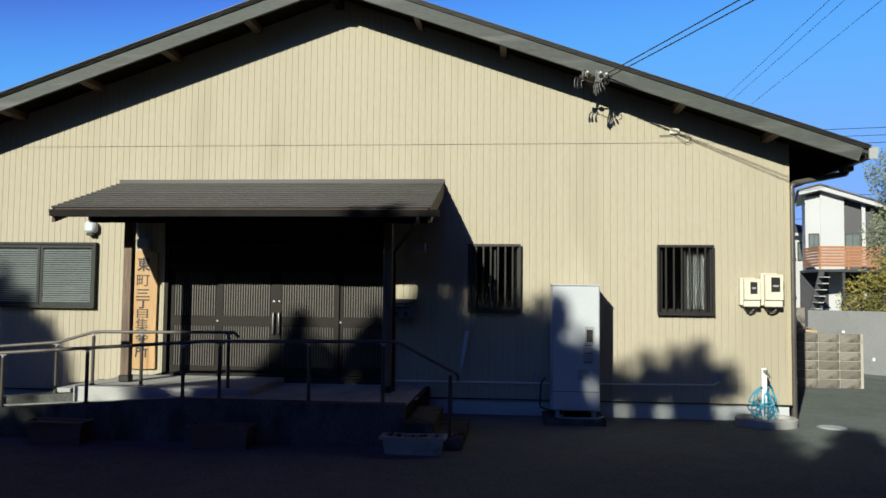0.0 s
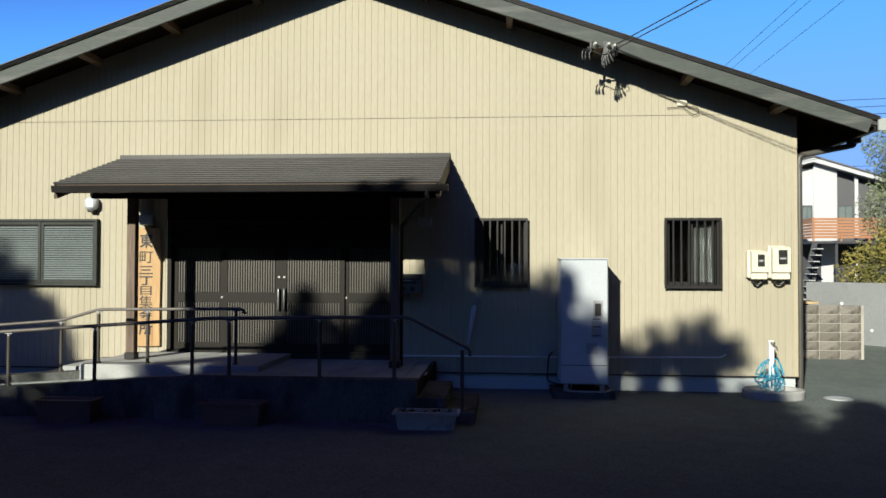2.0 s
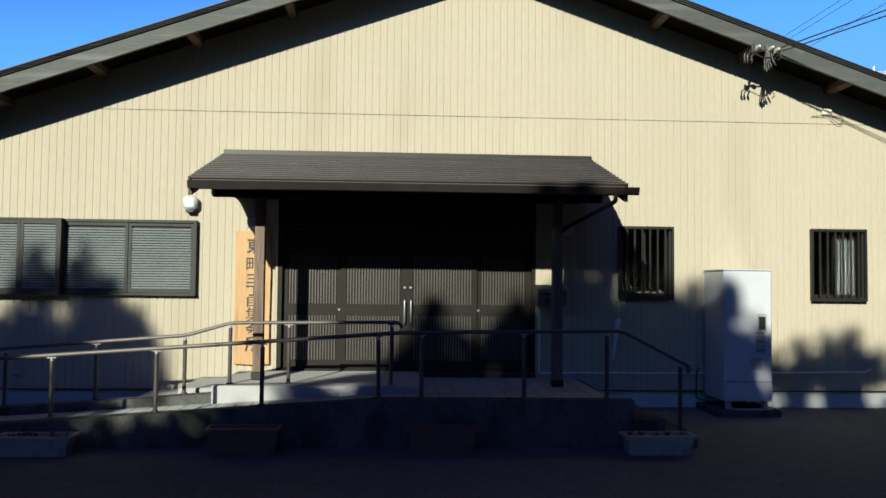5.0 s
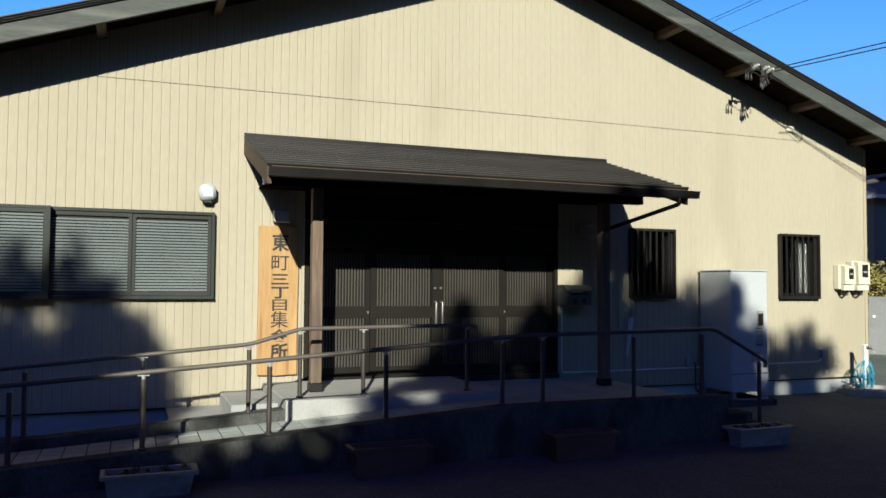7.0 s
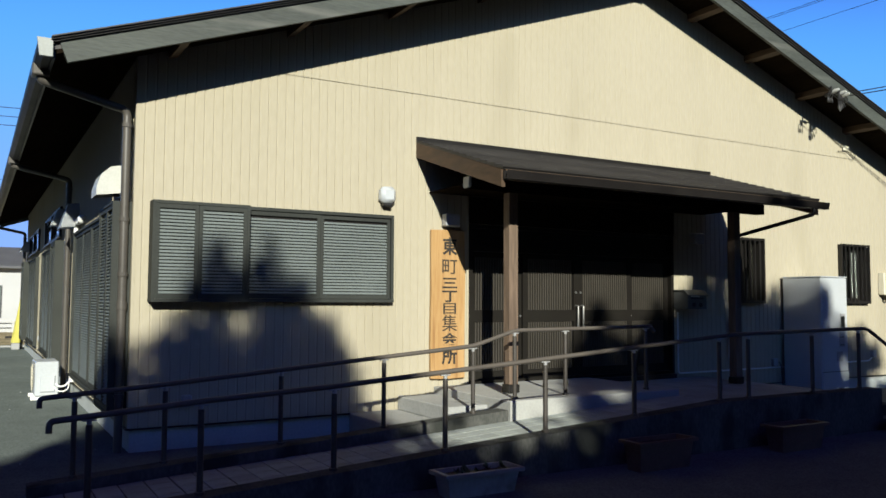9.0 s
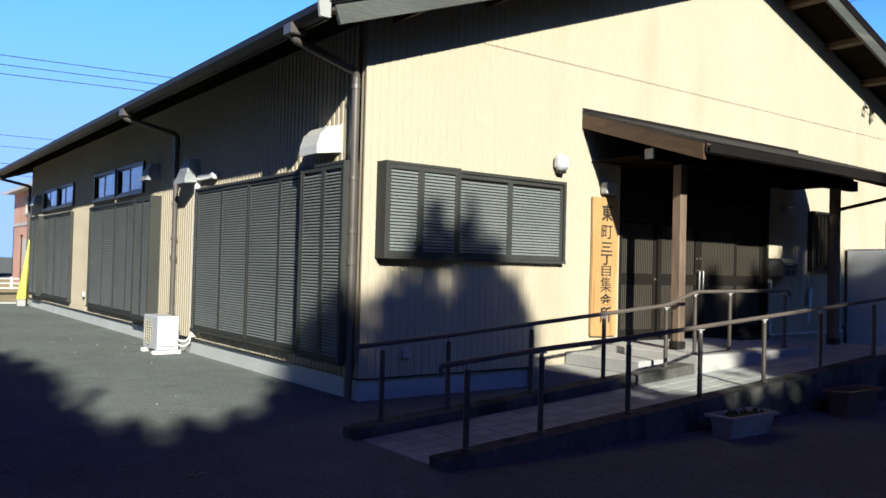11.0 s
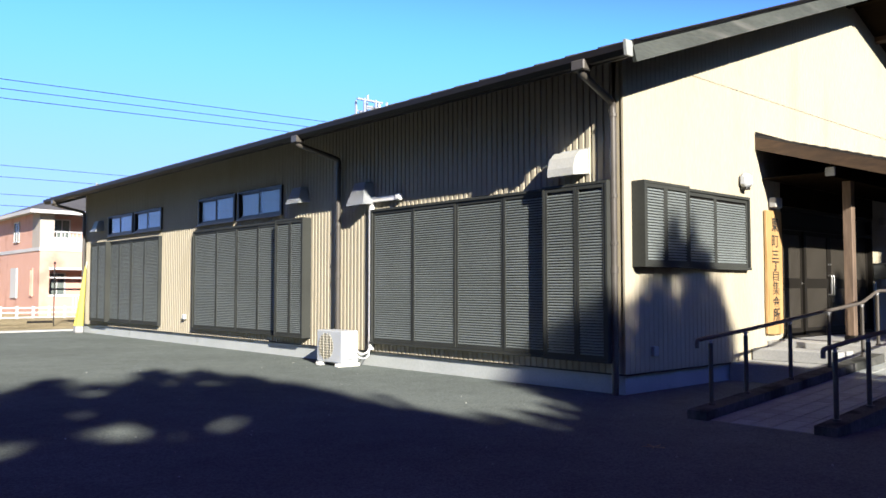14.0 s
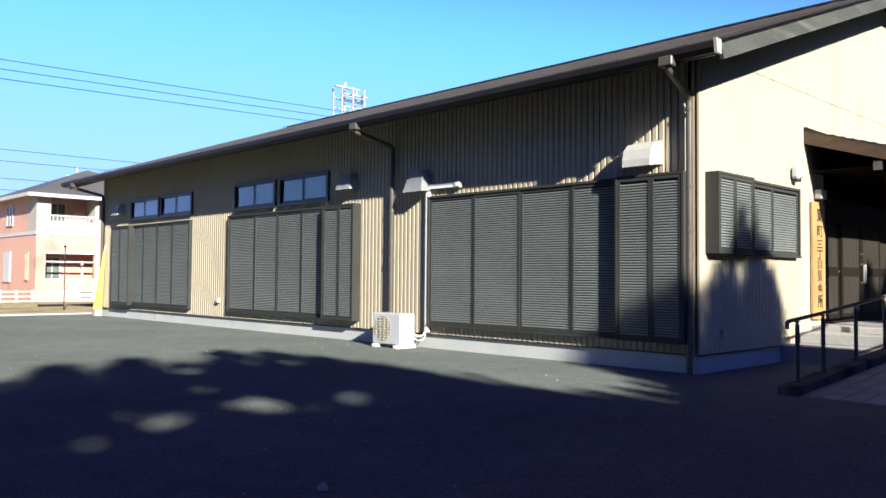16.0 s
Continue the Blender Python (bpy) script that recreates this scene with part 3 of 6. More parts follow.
# Added dark sheet that keeps the strip above the doors black
part("dark_head_sheet", boxes((3.93, 7.45, -0.012, 0.012, zh + 0.002, 2.798)), WOOD_SHADED, entry, "added dark sheet over the wall above the transom")
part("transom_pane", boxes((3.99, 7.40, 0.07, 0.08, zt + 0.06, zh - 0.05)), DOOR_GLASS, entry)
doors = ((3.99, 4.80, 0.075), (4.78, 5.69, 0.035), (5.69, 6.645, 0.035), (6.625, 7.40, 0.075))
for k, (a, b, y) in enumerate(doors):
    s = 0.075
    leaf = part("door_leaf", boxes((a, a + s, y, y + 0.035, zb, zt), (b - s, b, y, y + 0.035, zb, zt), (a + s, b - s, y, y + 0.035, zb, zb + 0.11), (a + s, b - s, y, y + 0.035, zt - 0.07, zt),
                                   (a + s, b - s, y, y + 0.035, 1.235, 1.385)), DOOR_DARK, entry)
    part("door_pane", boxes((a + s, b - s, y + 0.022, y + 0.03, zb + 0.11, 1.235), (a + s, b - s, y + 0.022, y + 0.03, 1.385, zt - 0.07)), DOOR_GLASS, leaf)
    bm, x = bmesh.new(), a + s + 0.012
    while x < b - s - 0.02:
        for z0, z1 in ((zb + 0.112, 1.233), (1.387, zt - 0.072)):
            box(bm, x, x + 0.018, y + 0.002, y + 0.02, z0, z1)
        x += 0.0385
    part("lattice", bm, DOOR, leaf, "fine vertical lattice bars")
    if k in (1, 2):
        x = b - 0.038 if k == 1 else a + 0.05
        part("door_handle", tube(bmesh.new(), bent([(x, y, 1.13), (x, y - 0.05, 1.13), (x, y - 0.05, 1.44), (x, y, 1.44)], 0.02, 3), 0.016, 10), CHROME, leaf, "polished steel pull handle", True)
    part("lock", tube(bmesh.new(), [((a + 0.04) if k > 1 else b - 0.04, y + 0.002, 1.62 if k in (1, 2) else 1.31), ((a + 0.04) if k > 1 else b - 0.04, y - 0.012, 1.62 if k in (1, 2) else 1.31)], 0.016, 12), CHROME, leaf, "", True)

# ---- porch ----
porch = thing("entrance_porch", (5.7, -1.0, 0.45), "timber entrance canopy with dark metal roof on two posts", "porch")
PX0, PX1, PY, PZW, PZE = 3.18, 8.22, -1.82, 3.415, 2.85


def pz(y):
    return PZW + (PZE - PZW) * y / PY


n = 13
for k in range(n):
    ya, yb = PY * k / n, PY * (k + 1) / n
    bm = prism(bmesh.new(), [(yb - 0.002, pz(yb) + 0.017), (ya, pz(ya) - 0.003), (ya, pz(ya) - 0.02), (yb, pz(yb) - 0.02), (yb - 0.010, pz(yb) - 0.002), (yb - 0.014, pz(yb) + 0.006), (yb - 0.014, pz(yb) + 0.014)], "x", PX0, PX1)
    # Near-black strip stands in for the shadow gap under each course
    part("course_shadow_strip", boxes((PX0 + 0.003, PX1 - 0.003, yb - 0.0155, yb - 0.003, pz(yb) - 0.006, pz(yb) + 0.0055)), GUTTER, porch)
    part("roof_course", bm, PORCH_ROOF, porch, "dark brown-grey stepped roof sheet" if k == 0 else "")
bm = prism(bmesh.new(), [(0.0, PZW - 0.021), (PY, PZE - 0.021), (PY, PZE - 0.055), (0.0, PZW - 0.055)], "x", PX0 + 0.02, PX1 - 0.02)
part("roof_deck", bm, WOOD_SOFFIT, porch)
for x in (PX0 + 0.0, PX1 - 0.045):
    bm = prism(bmesh.new(), [(-0.002, PZW - 0.022), (PY + 0.01, PZE - 0.022), (PY + 0.01, PZE - 0.20), (-0.002, PZW - 0.20)], "x", x, x + 0.045)
    part("bargeboard", bm, WOOD_BROWN, porch, "brown timber bargeboard")
part("wall_flashing", boxes((PX0, PX1, -0.03, -0.001, PZW - 0.01, PZW + 0.05)), DARK_METAL, porch)
part("fascia", boxes((PX0 + 0.045, PX1 - 0.045, PY - 0.005, PY + 0.02, PZE - 0.13, PZE - 0.02)), WOOD_BROWN, porch)
bm = prism(bmesh.new(), [(PY - 0.01, 2.81), (PY - 0.01, 2.725), (PY - 0.07, 2.725), (PY - 0.09, 2.81), (PY - 0.08, 2.81), (PY - 0.064, 2.734), (PY - 0.018, 2.734), (PY - 0.018, 2.81)], "x", PX0 + 0.01, PX1 + 0.11)
gut = part("gutter", bm, GUTTER, porch, "brown gutter along the canopy edge")
part("downpipe", tube(bmesh.new(), bent([(8.06, -1.86, 2.73), (8.06, -1.86, 2.65), (7.68, -0.90, 2.40), (7.62, -0.89, 2.34), (7.62, -0.89, 0.42)], 0.06), 0.026, 10), GUTTER, porch, "thin brown downpipe beside the post", True)
part("eave_beam", boxes((3.28, 8.11, -1.06, -0.94, 2.72, 2.87)), WOOD_SHADED, porch)
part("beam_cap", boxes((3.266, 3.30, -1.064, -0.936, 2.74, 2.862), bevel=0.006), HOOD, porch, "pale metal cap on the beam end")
# Dark ceiling added to cover the pale wall band with shade
part("added_dark_ceiling", boxes((3.36, 8.03, -0.938, -0.014, 2.80, 2.815)), WOOD_SOFFIT, porch, "added dark ceiling that hides the pale wall above the doors")
part("blocking_board", boxes((3.33, 8.06, -1.02, -0.98, 2.87, 2.985)), WOOD_SHADED, porch)
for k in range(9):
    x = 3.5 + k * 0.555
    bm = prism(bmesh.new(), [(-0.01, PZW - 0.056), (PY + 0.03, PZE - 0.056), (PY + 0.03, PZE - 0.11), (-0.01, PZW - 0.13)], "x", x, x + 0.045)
    part("rafter", bm, WOOD_SHADED, porch)
for x, z0 in ((3.862, 0.49), (7.55, 0.415)):
    p = part("post", boxes((x - 0.06, x + 0.06, -1.06, -0.94, z0 + 0.09, 2.72), bevel=0.006), WOOD_POST, porch, "weathered square timber post")
    part("post_shoe", boxes((x - 0.072, x + 0.072, -1.072, -0.928, z0, z0 + 0.09), bevel=0.006), DARK_METAL, p, "dark metal post shoe")

# ---- ramp, landing and steps ----
ramp = thing("access_ramp", (3.5, -1.6, 0), "tiled concrete access ramp with landing and kerbs before the doors", "ramp", kind="structure")


def ramp_z(x):
    return min(0.405, max(0.0, 0.004 + (x + 0.9) * 0.401 / 6.4))


def kerb_z(x):
    return min(0.49, 0.075 + (x + 0.92) * 0.415 / 6.3)


part("ramp_base", prism(bmesh.new(), [(-0.9, -0.2), (8.0, -0.2), (8.0, 0.392), (5.5, 0.392), (-0.9, -0.012)], "y", -2.53, -1.56), GROUT, ramp)
part("kerb", prism(bmesh.new(), [(-0.92, -0.2), (8.03, -0.2), (8.03, 0.49), (5.38, 0.49), (-0.92, 0.075)], "y", -2.72, -2.53), SHADED_OLD_CONCRETE, ramp, "stained concrete kerb wall along the ramp, toned darker for shade")
part("kerb", prism(bmesh.new(), [(-0.95, -0.2), (3.44, -0.2), (3.44, 0.385), (-0.95, 0.085)], "y", -1.56, -1.36), SHADED_OLD_CONCRETE, ramp, "stained concrete kerb behind the ramp, toned darker for shade")
part("landing", boxes((5.85, 8.03, -1.56, 0.0, -0.2, 0.392)), GROUT, ramp)
part("landing_slab", boxes((3.44, 5.85, -1.60, 0.0, -0.2, 0.482), bevel=0.008), PALE_CONCRETE, ramp, "pale concrete landing block before the doors")
part("step", boxes((2.35, 3.438, -1.30, 0.0, -0.2, 0.24), bevel=0.01), CONCRETE, ramp, "grey concrete step")
part("step", boxes((2.95, 3.438, -1.18, -0.02, 0.238, 0.40), bevel=0.01), CONCRETE, ramp, "grey concrete step")
part("step", boxes((8.031, 8.36, -2.72, -1.3, -0.2, 0.29), bevel=0.01), SHADED_OLD_CONCRETE, ramp)
part("step", boxes((8.361, 8.70, -2.72, -1.3, -0.2, 0.13), bevel=0.01), SHADED_OLD_CONCRETE, ramp)
part("landing_wall", boxes((8.0, 8.03, -1.56, -1.3, 0.392, 0.40)), CONCRETE, ramp)


# ---- handrails ----
def handrail(path, posts, label):
    at = path[0]
    r = thing("handrail", (at[0], at[1], 0), label, "handrail", "handrails of the ramp")
    part("rail", tube(bmesh.new(), bent(path, 0.09, 5), 0.021, 12), RAIL_WOOD, r, "brown round grab rail", True)
    for x, y, z0, z1 in posts:
        p = part("post", tube(bmesh.new(), [(x, y, z0), (x, y, z1 - 0.055)], 0.0225, 12), RAIL_POST, r, "", True)
        part("bracket", tube(bmesh.new(), [(x, y, z1 - 0.056), (x, y, z1 - 0.02)], [0.016, 0.019], 10), LAMP_GREY, p, "pale metal bracket", True)
        part("saddle", boxes((x - 0.048, x + 0.048, y - 0.014, y + 0.014, z1 - 0.031, z1 - 0.021), bevel=0.003), LAMP_GREY, p, "pale saddle plate under the rail")
        part("base_cap", tube(bmesh.new(), [(x, y, z0), (x, y, z0 + 0.02)], 0.036, 14), RAIL_POST, p, "", True)


FY, BY = -2.61, -1.43
f_line = [(-0.90, 0.64), (-0.90, 0.715), (0.07, 0.79), (1.08, 0.845), (5.6, 1.165), (7.93, 1.20), (8.64, 0.835), (8.64, 0.76)]


def on(line, x):
    for (a, za), (b, zb2) in zip(line, line[1:]):
        if a <= x <= b and b > a:
            return za + (zb2 - za) * (x - a) / (b - a)
    return line[-1][1]


handrail([(x, FY, z) for x, z in f_line], [(x, FY, kerb_z(x) if x < 8 else 0.13, on(f_line, x)) for x in (-0.66, 0.07, 1.08, 2.07, 3.11, 4.18, 5.37, 5.815, 6.89, 7.765, 8.55)],
         "brown handrail on posts along the outer ramp kerb")
b_line = [(-0.88, 0.66), (-0.88, 0.735), (0.06, 0.80), (3.10, 1.045), (3.62, 1.195), (5.57, 1.215), (5.62, 1.15)]
handrail([(x, BY, z) for x, z in b_line], [(x, BY, 0.085 + (x + 0.95) * 0.0683 if x < 3.44 else 0.482, on(b_line, x)) for x in (-0.63, 0.06, 1.06, 2.08, 3.09, 3.61, 4.29, 5.49)],
         "brown handrail on posts along the inner ramp kerb")

# ---- name board ----
board = thing("name_board", (3.61, -0.03, 0.57), "tall timber name board with brushed black characters", "sign")
bm = prism(bmesh.new(), [(3.372, 0.575), (3.60, 0.566), (3.845, 0.572), (3.838, 1.2), (3.846, 1.8), (3.84, 2.352), (3.60, 2.36), (3.368, 2.355), (3.374, 1.6), (3.366, 1.0)], "y", -0.055, -0.016)
bmesh.ops.bevel(bm, geom=[e for e in bm.edges], offset=0.006, segments=1, affect="EDGES")
part("board", bm, SIGN_WOOD, board)
part("hanger", boxes((3.58, 3.63, -0.014, -0.001, 2.2, 2.3)), DARK_METAL, board)
CHARACTERS = (("東", 2.162, 0.215), ("町", 1.912, 0.175), ("三", 1.717, 0.125), ("丁", 1.555, 0.14), ("目", 1.407, 0.135), ("集", 1.235, 0.20), ("会", 1.042, 0.155), ("所", 0.845, 0.21))
for ch, z, tall in CHARACTERS:
    cu = bpy.data.curves.new("character", "FONT")
    cu.body, cu.size, cu.extrude, cu.offset = ch, 0.235, 0.001, 0.0 if ch == "集" else 0.001 if ch in "町目" else 0.006
    cu.align_x, cu.align_y = "CENTER", "CENTER"
    ob = new("character", cu)
    me = bpy.data.meshes.new_from_object(ob.evaluated_get(bpy.context.evaluated_depsgraph_get()))
    bpy.data.objects.remove(ob)
    bm = bmesh.new()
    bm.from_mesh(me)
    lo, hi = [Vector([f(v.co[i] for v in bm.verts) for i in range(3)]) for f in (min, max)]
    wide = min(0.21 / max(hi.x - lo.x, 0.01), 1.1)
    mid = (lo + hi) / 2
    sy = tall / max(hi.y - lo.y, 0.01)
    bm.transform(Matrix.Translation((3.625, -0.0575, z)) @ pose(0, 0, 0, 90) @ Matrix.Diagonal((wide, sy, 1, 1)) @ Matrix.Translation(-mid))
    part("character", bm, INK, board)

# ---- lamps, alarm, letter box ----
def wall_lamp(x, z, label, body, w=0.2, h=0.15):
    l = thing("wall_lamp", (x, 0, z), label, "wall lamp")
    part("mount", boxes((x - w * 0.35, x + w * 0.35, -0.02, -0.001, z, z + h * 0.9)), LAMP_GREY, l)
    part("cover", boxes((x - w / 2, x + w / 2, -0.13, -0.02, z, z + h), bevel=0.012), body, l)


wall_lamp(3.63, 2.40, "grey box wall lamp above the name board", LAMP_GREY)
wall_lamp(7.86, 2.36, "grey box wall lamp under the canopy", LAMP_GREY)
siren = thing("security_light", (2.765, 0, 2.6), "white domed security siren on the wall", "alarm")
bm = boxes((2.67, 2.86, -0.14, -0.004, 2.63, 2.82), bevel=0.04)
part("cover", bm, WHITE_METAL, siren, "", True)
part("base", boxes((2.71, 2.82, -0.11, -0.001, 2.595, 2.632), bevel=0.01), BLACK_PLASTIC, siren, "dark base")
post_box = thing("letter_box", (7.63, -0.15, 1.4), "grey metal letter box with sloped lid on the wall", "letter box")
bm = prism(bmesh.new(), [(-0.012, 1.40), (-0.27, 1.40), (-0.27, 1.60), (-0.20, 1.66), (-0.012, 1.66)], "x", 7.44, 7.82)
LETTER = surface("grey_letter_box_metal", (0.092, 0.097, 0.097), (0.123, 0.129, 0.129), 0.4, 0.2, 2, 40, 0.03)
part("body", bm, LETTER, post_box)
part("lid", prism(bmesh.new(), [(-0.015, 1.663), (-0.205, 1.663), (-0.29, 1.59), (-0.295, 1.597), (-0.208, 1.676), (-0.015, 1.676)], "x", 7.425, 7.835), LETTER, post_box)
part("slot", boxes((7.50, 7.76, -0.275, -0.271, 1.54, 1.565)), BLACK_PLASTIC, post_box)
for x in (7.56, 7.70):
    part("emblem", tube(bmesh.new(), [(x, -0.271, 1.46), (x, -0.278, 1.46)], 0.034, 14), BLACK_PLASTIC, post_box, "", True)
part("name_card", boxes((7.50, 7.68, -0.2745, -0.271, 1.575, 1.593)), IVORY, post_box, "pale paper strip")


# ---- water heater ----
heater = thing("water_heater", (10.11, -0.4, 0), "tall white electric water heater on a concrete pad", "water heater")
part("tank_case", boxes((9.79, 10.435, -0.735, -0.06, 0.19, 1.885), bevel=0.015), WHITE_METAL, heater)
part("top_cover", boxes((9.78, 10.445, -0.745, -0.05, 1.886, 1.905), bevel=0.006), WHITE_METAL, heater)
part("lower_panel", boxes((9.80, 10.425, -0.742, -0.7355, 0.20, 0.44), bevel=0.002), WHITE_METAL, heater)
for x in (9.87, 10.36):
    for y in (-0.66, -0.14):
        part("leg", boxes((x - 0.03, x + 0.03, y - 0.03, y + 0.03, 0.085, 0.19)), LAMP_GREY, heater)
ctl = part("control_panel", boxes((10.235, 10.36, -0.745, -0.7355, 1.09, 1.33), bevel=0.004), LAMP_GREY, heater, "grey control cover")
part("display", boxes((10.255, 10.34, -0.749, -0.7455, 1.12, 1.29)), BLACK_PLASTIC, ctl, "dark display window")
part("panel_seam", boxes((9.80, 10.425, -0.7405, -0.7355, 0.442, 0.450)), BLACK_PLASTIC, heater, "dark seam above the lower panel")
part("label_plate", boxes((10.21, 10.345, -0.739, -0.7355, 0.82, 1.05)), LAMP_GREY, heater, "pale printed plate")
part("label_plate", boxes((10.14, 10.29, -0.739, -0.7355, 0.60, 0.75)), LAMP_GREY, heater, "grey printed plate")
for z in (1.07, 0.965, 0.845):
    part("print_line", boxes((10.225, 10.33, -0.7405, -0.7392, z, z + 0.012)), BLACK_PLASTIC, heater)
part("drain_hose", tube(bmesh.new(), bent([(9.95, -0.5, 0.19), (9.95, -0.6, 0.115), (9.86, -0.76, 0.10), (10.1, -0.79, 0.098), (10.4, -0.77, 0.098), (10.5, -0.6, 0.10)], 0.06), 0.013, 8), LAMP_GREY, heater, "grey drain hose on the pad", True)
part("pad", boxes((9.68, 10.52, -0.82, -0.02, -0.05, 0.085), bevel=0.012), SHADED_OLD_CONCRETE, heater, "concrete pad")
part("feed_pipe", tube(bmesh.new(), bent([(9.72, -0.03, 0.55), (9.66, -0.12, 0.5), (9.64, -0.15, 0.15), (9.80, -0.3, 0.12), (9.98, -0.4, 0.14), (9.98, -0.4, 0.19)], 0.06), 0.012, 8), BLACK_PLASTIC, heater, "", True)

# ---- meters and wall wiring ----
def meter(x0, x1, z0, z1, label):
    m = thing("electricity_meter", ((x0 + x1) / 2, 0, z0), label, "meter", "electricity meters")
    part("back_box", boxes((x0 - 0.035, x1 - 0.04, -0.11, -0.003, z0 + 0.02, z1 + 0.01), bevel=0.008), IVORY, m)
    bm = prism(bmesh.new(), [(-0.11, z0 + 0.09), (-0.205, z0 + 0.10), (-0.20, z1 - 0.03), (-0.175, z1 - 0.01), (-0.11, z1)], "x", x0, x1)
    c = part("cover", bm, IVORY, m)
    part("dial_window", boxes((x0 + 0.08, x1 - 0.045, -0.209, -0.2045, (z0 + z1) / 2 - 0.02, z1 - 0.05)), BLACK_PLASTIC, c, "dark dial window")
    part("dial_plate", boxes((x0 + 0.10, x1 - 0.065, -0.212, -0.2095, (z0 + z1) / 2 + 0.05, (z0 + z1) / 2 + 0.075)), LAMP_GREY, c)
    part("terminal_cover", boxes((x0, x1, -0.185, -0.11, z0 + 0.0, z0 + 0.085), bevel=0.008), IVORY, m)
    part("cable_tail", tube(bmesh.new(), bent([(x0 + 0.05, -0.1, z0), (x0 + 0.05, -0.1, z0 - 0.05), ((x0 + x1) / 2, -0.09, z0 - 0.08), (x1 - 0.06, -0.1, z0 - 0.04), (x1 - 0.06, -0.1, z0)], 0.04), 0.016, 8), BLACK_PLASTIC, m, "", True)


meter(12.50, 12.72, 1.62, 2.02, "ivory electricity meter box on the front wall")
meter(12.785, 13.03, 1.62, 2.085, "larger ivory electricity meter box beside the corner")
duct = thing("wall_conduit", (10.0, 0, 0.47), "thin pale conduit along the foot of the wall", "conduit")
part("pipe", tube(bmesh.new(), bent([(7.50, -0.02, 1.35), (7.50, -0.02, 0.47), (9.70, -0.02, 0.475), (12.12, -0.02, 0.50), (12.2, -0.02, 0.56)], 0.05), 0.012, 8), PVC, duct, "", True)
part("junction_box", boxes((9.55, 9.66, -0.06, -0.002, 0.50, 0.62), bevel=0.008), LAMP_GREY, duct)
part("socket_box", boxes((12.15, 12.25, -0.075, -0.002, 0.555, 0.68), bevel=0.01), LAMP_GREY, duct)
outlet = thing("wall_outlet", (0.55, 0, 0.42), "small grey outlet cover on the shaded wall", "outlet")
part("cover", boxes((0.50, 0.60, -0.06, -0.002, 0.42, 0.54), bevel=0.012), LAMP_GREY, outlet)
outlet = thing("wall_outlet", (0, 11.72, 0.55), "small white outlet cover between two shutters", "outlet")
part("cover", boxes((-0.07, -0.002, 11.66, 11.77, 0.55, 0.66), bevel=0.012), WHITE_METAL, outlet)
umb = thing("folded_umbrella", (8.55, -0.1, 0.6), "folded pale blue umbrella hanging on the wall", "umbrella")
part("folded_cloth", tube(bmesh.new(), [(8.50, -0.09, 0.66), (8.53, -0.085, 0.85), (8.58, -0.075, 1.18), (8.60, -0.07, 1.22)], [0.012, 0.026, 0.038, 0.02], 9), surface("pale_blue_cloth", (0.45, 0.52, 0.60), (0.55, 0.62, 0.7), 0.6), umb, "", True)
part("shaft", tube(bmesh.new(), [(8.498, -0.09, 0.60), (8.502, -0.09, 0.661)], 0.006, 8), CHROME, umb)
part("hook_handle", tube(bmesh.new(), bent([(8.60, -0.07, 1.215), (8.605, -0.065, 1.32), (8.63, -0.05, 1.35), (8.65, -0.04, 1.32)], 0.03), 0.009, 8), LAMP_GREY, umb, "", True)

# ---- standpipe with hose ----
tap = thing("standpipe", (12.72, -0.38, 0), "white standpipe in a round concrete basin", "tap")
bm = bmesh.new()
n = 28
prof = [(0.36, -0.02), (0.37, 0.10), (0.35, 0.12), (0.30, 0.12), (0.28, 0.07), (0.0, 0.06)]
rings = [[bm.verts.new((12.72 + r * 1.12 * math.cos(2 * math.pi * k / n), -0.40 + r * 0.9 * math.sin(2 * math.pi * k / n), z)) for k in range(n)] for r, z in prof[:-1]]
for a, b in zip(rings, rings[1:]):
    for k in range(n):
        bm.faces.new((a[k], a[(k + 1) % n], b[(k + 1) % n], b[k]))
bm.faces.new(rings[-1])
part("basin", bm, PALE_CONCRETE, tap, "pale concrete basin", True)
part("post", boxes((12.665, 12.735, -0.405, -0.335, 0.06, 0.78), bevel=0.008), PVC, tap)
part("spout", tube(bmesh.new(), bent([(12.70, -0.404, 0.72), (12.72, -0.49, 0.72), (12.74, -0.52, 0.66)], 0.03), 0.013, 8), CHROME, tap, "", True)
part("tap_wheel", tube(bmesh.new(), [(12.70, -0.45, 0.735), (12.70, -0.45, 0.765)], 0.03, 12), CHROME, tap, "", True)
hose = thing("garden_hose", (12.72, -0.4, 0.07), "loose coil of blue garden hose round the standpipe", "hose")
pts = []
for k in range(190):
    loop, a = k // 19, 2 * math.pi * k / 19
    turn = 2.4 * loop + 0.5 * math.sin(0.7 * loop)
    wide, tall = 0.11 + 0.05 * math.sin(2.3 * loop), 0.19 + 0.035 * math.cos(1.7 * loop)
    out = 0.06 + wide * math.cos(a) * (1.0 - 0.35 * math.sin(a))
    pts.append((12.70 + out * math.cos(turn), -0.385 + 0.7 * out * math.sin(turn), 0.30 + tall * math.sin(a) + 0.02 * math.sin(loop)))
part("coil", tube(bmesh.new(), pts, 0.008, 7), HOSE, hose, "", True)

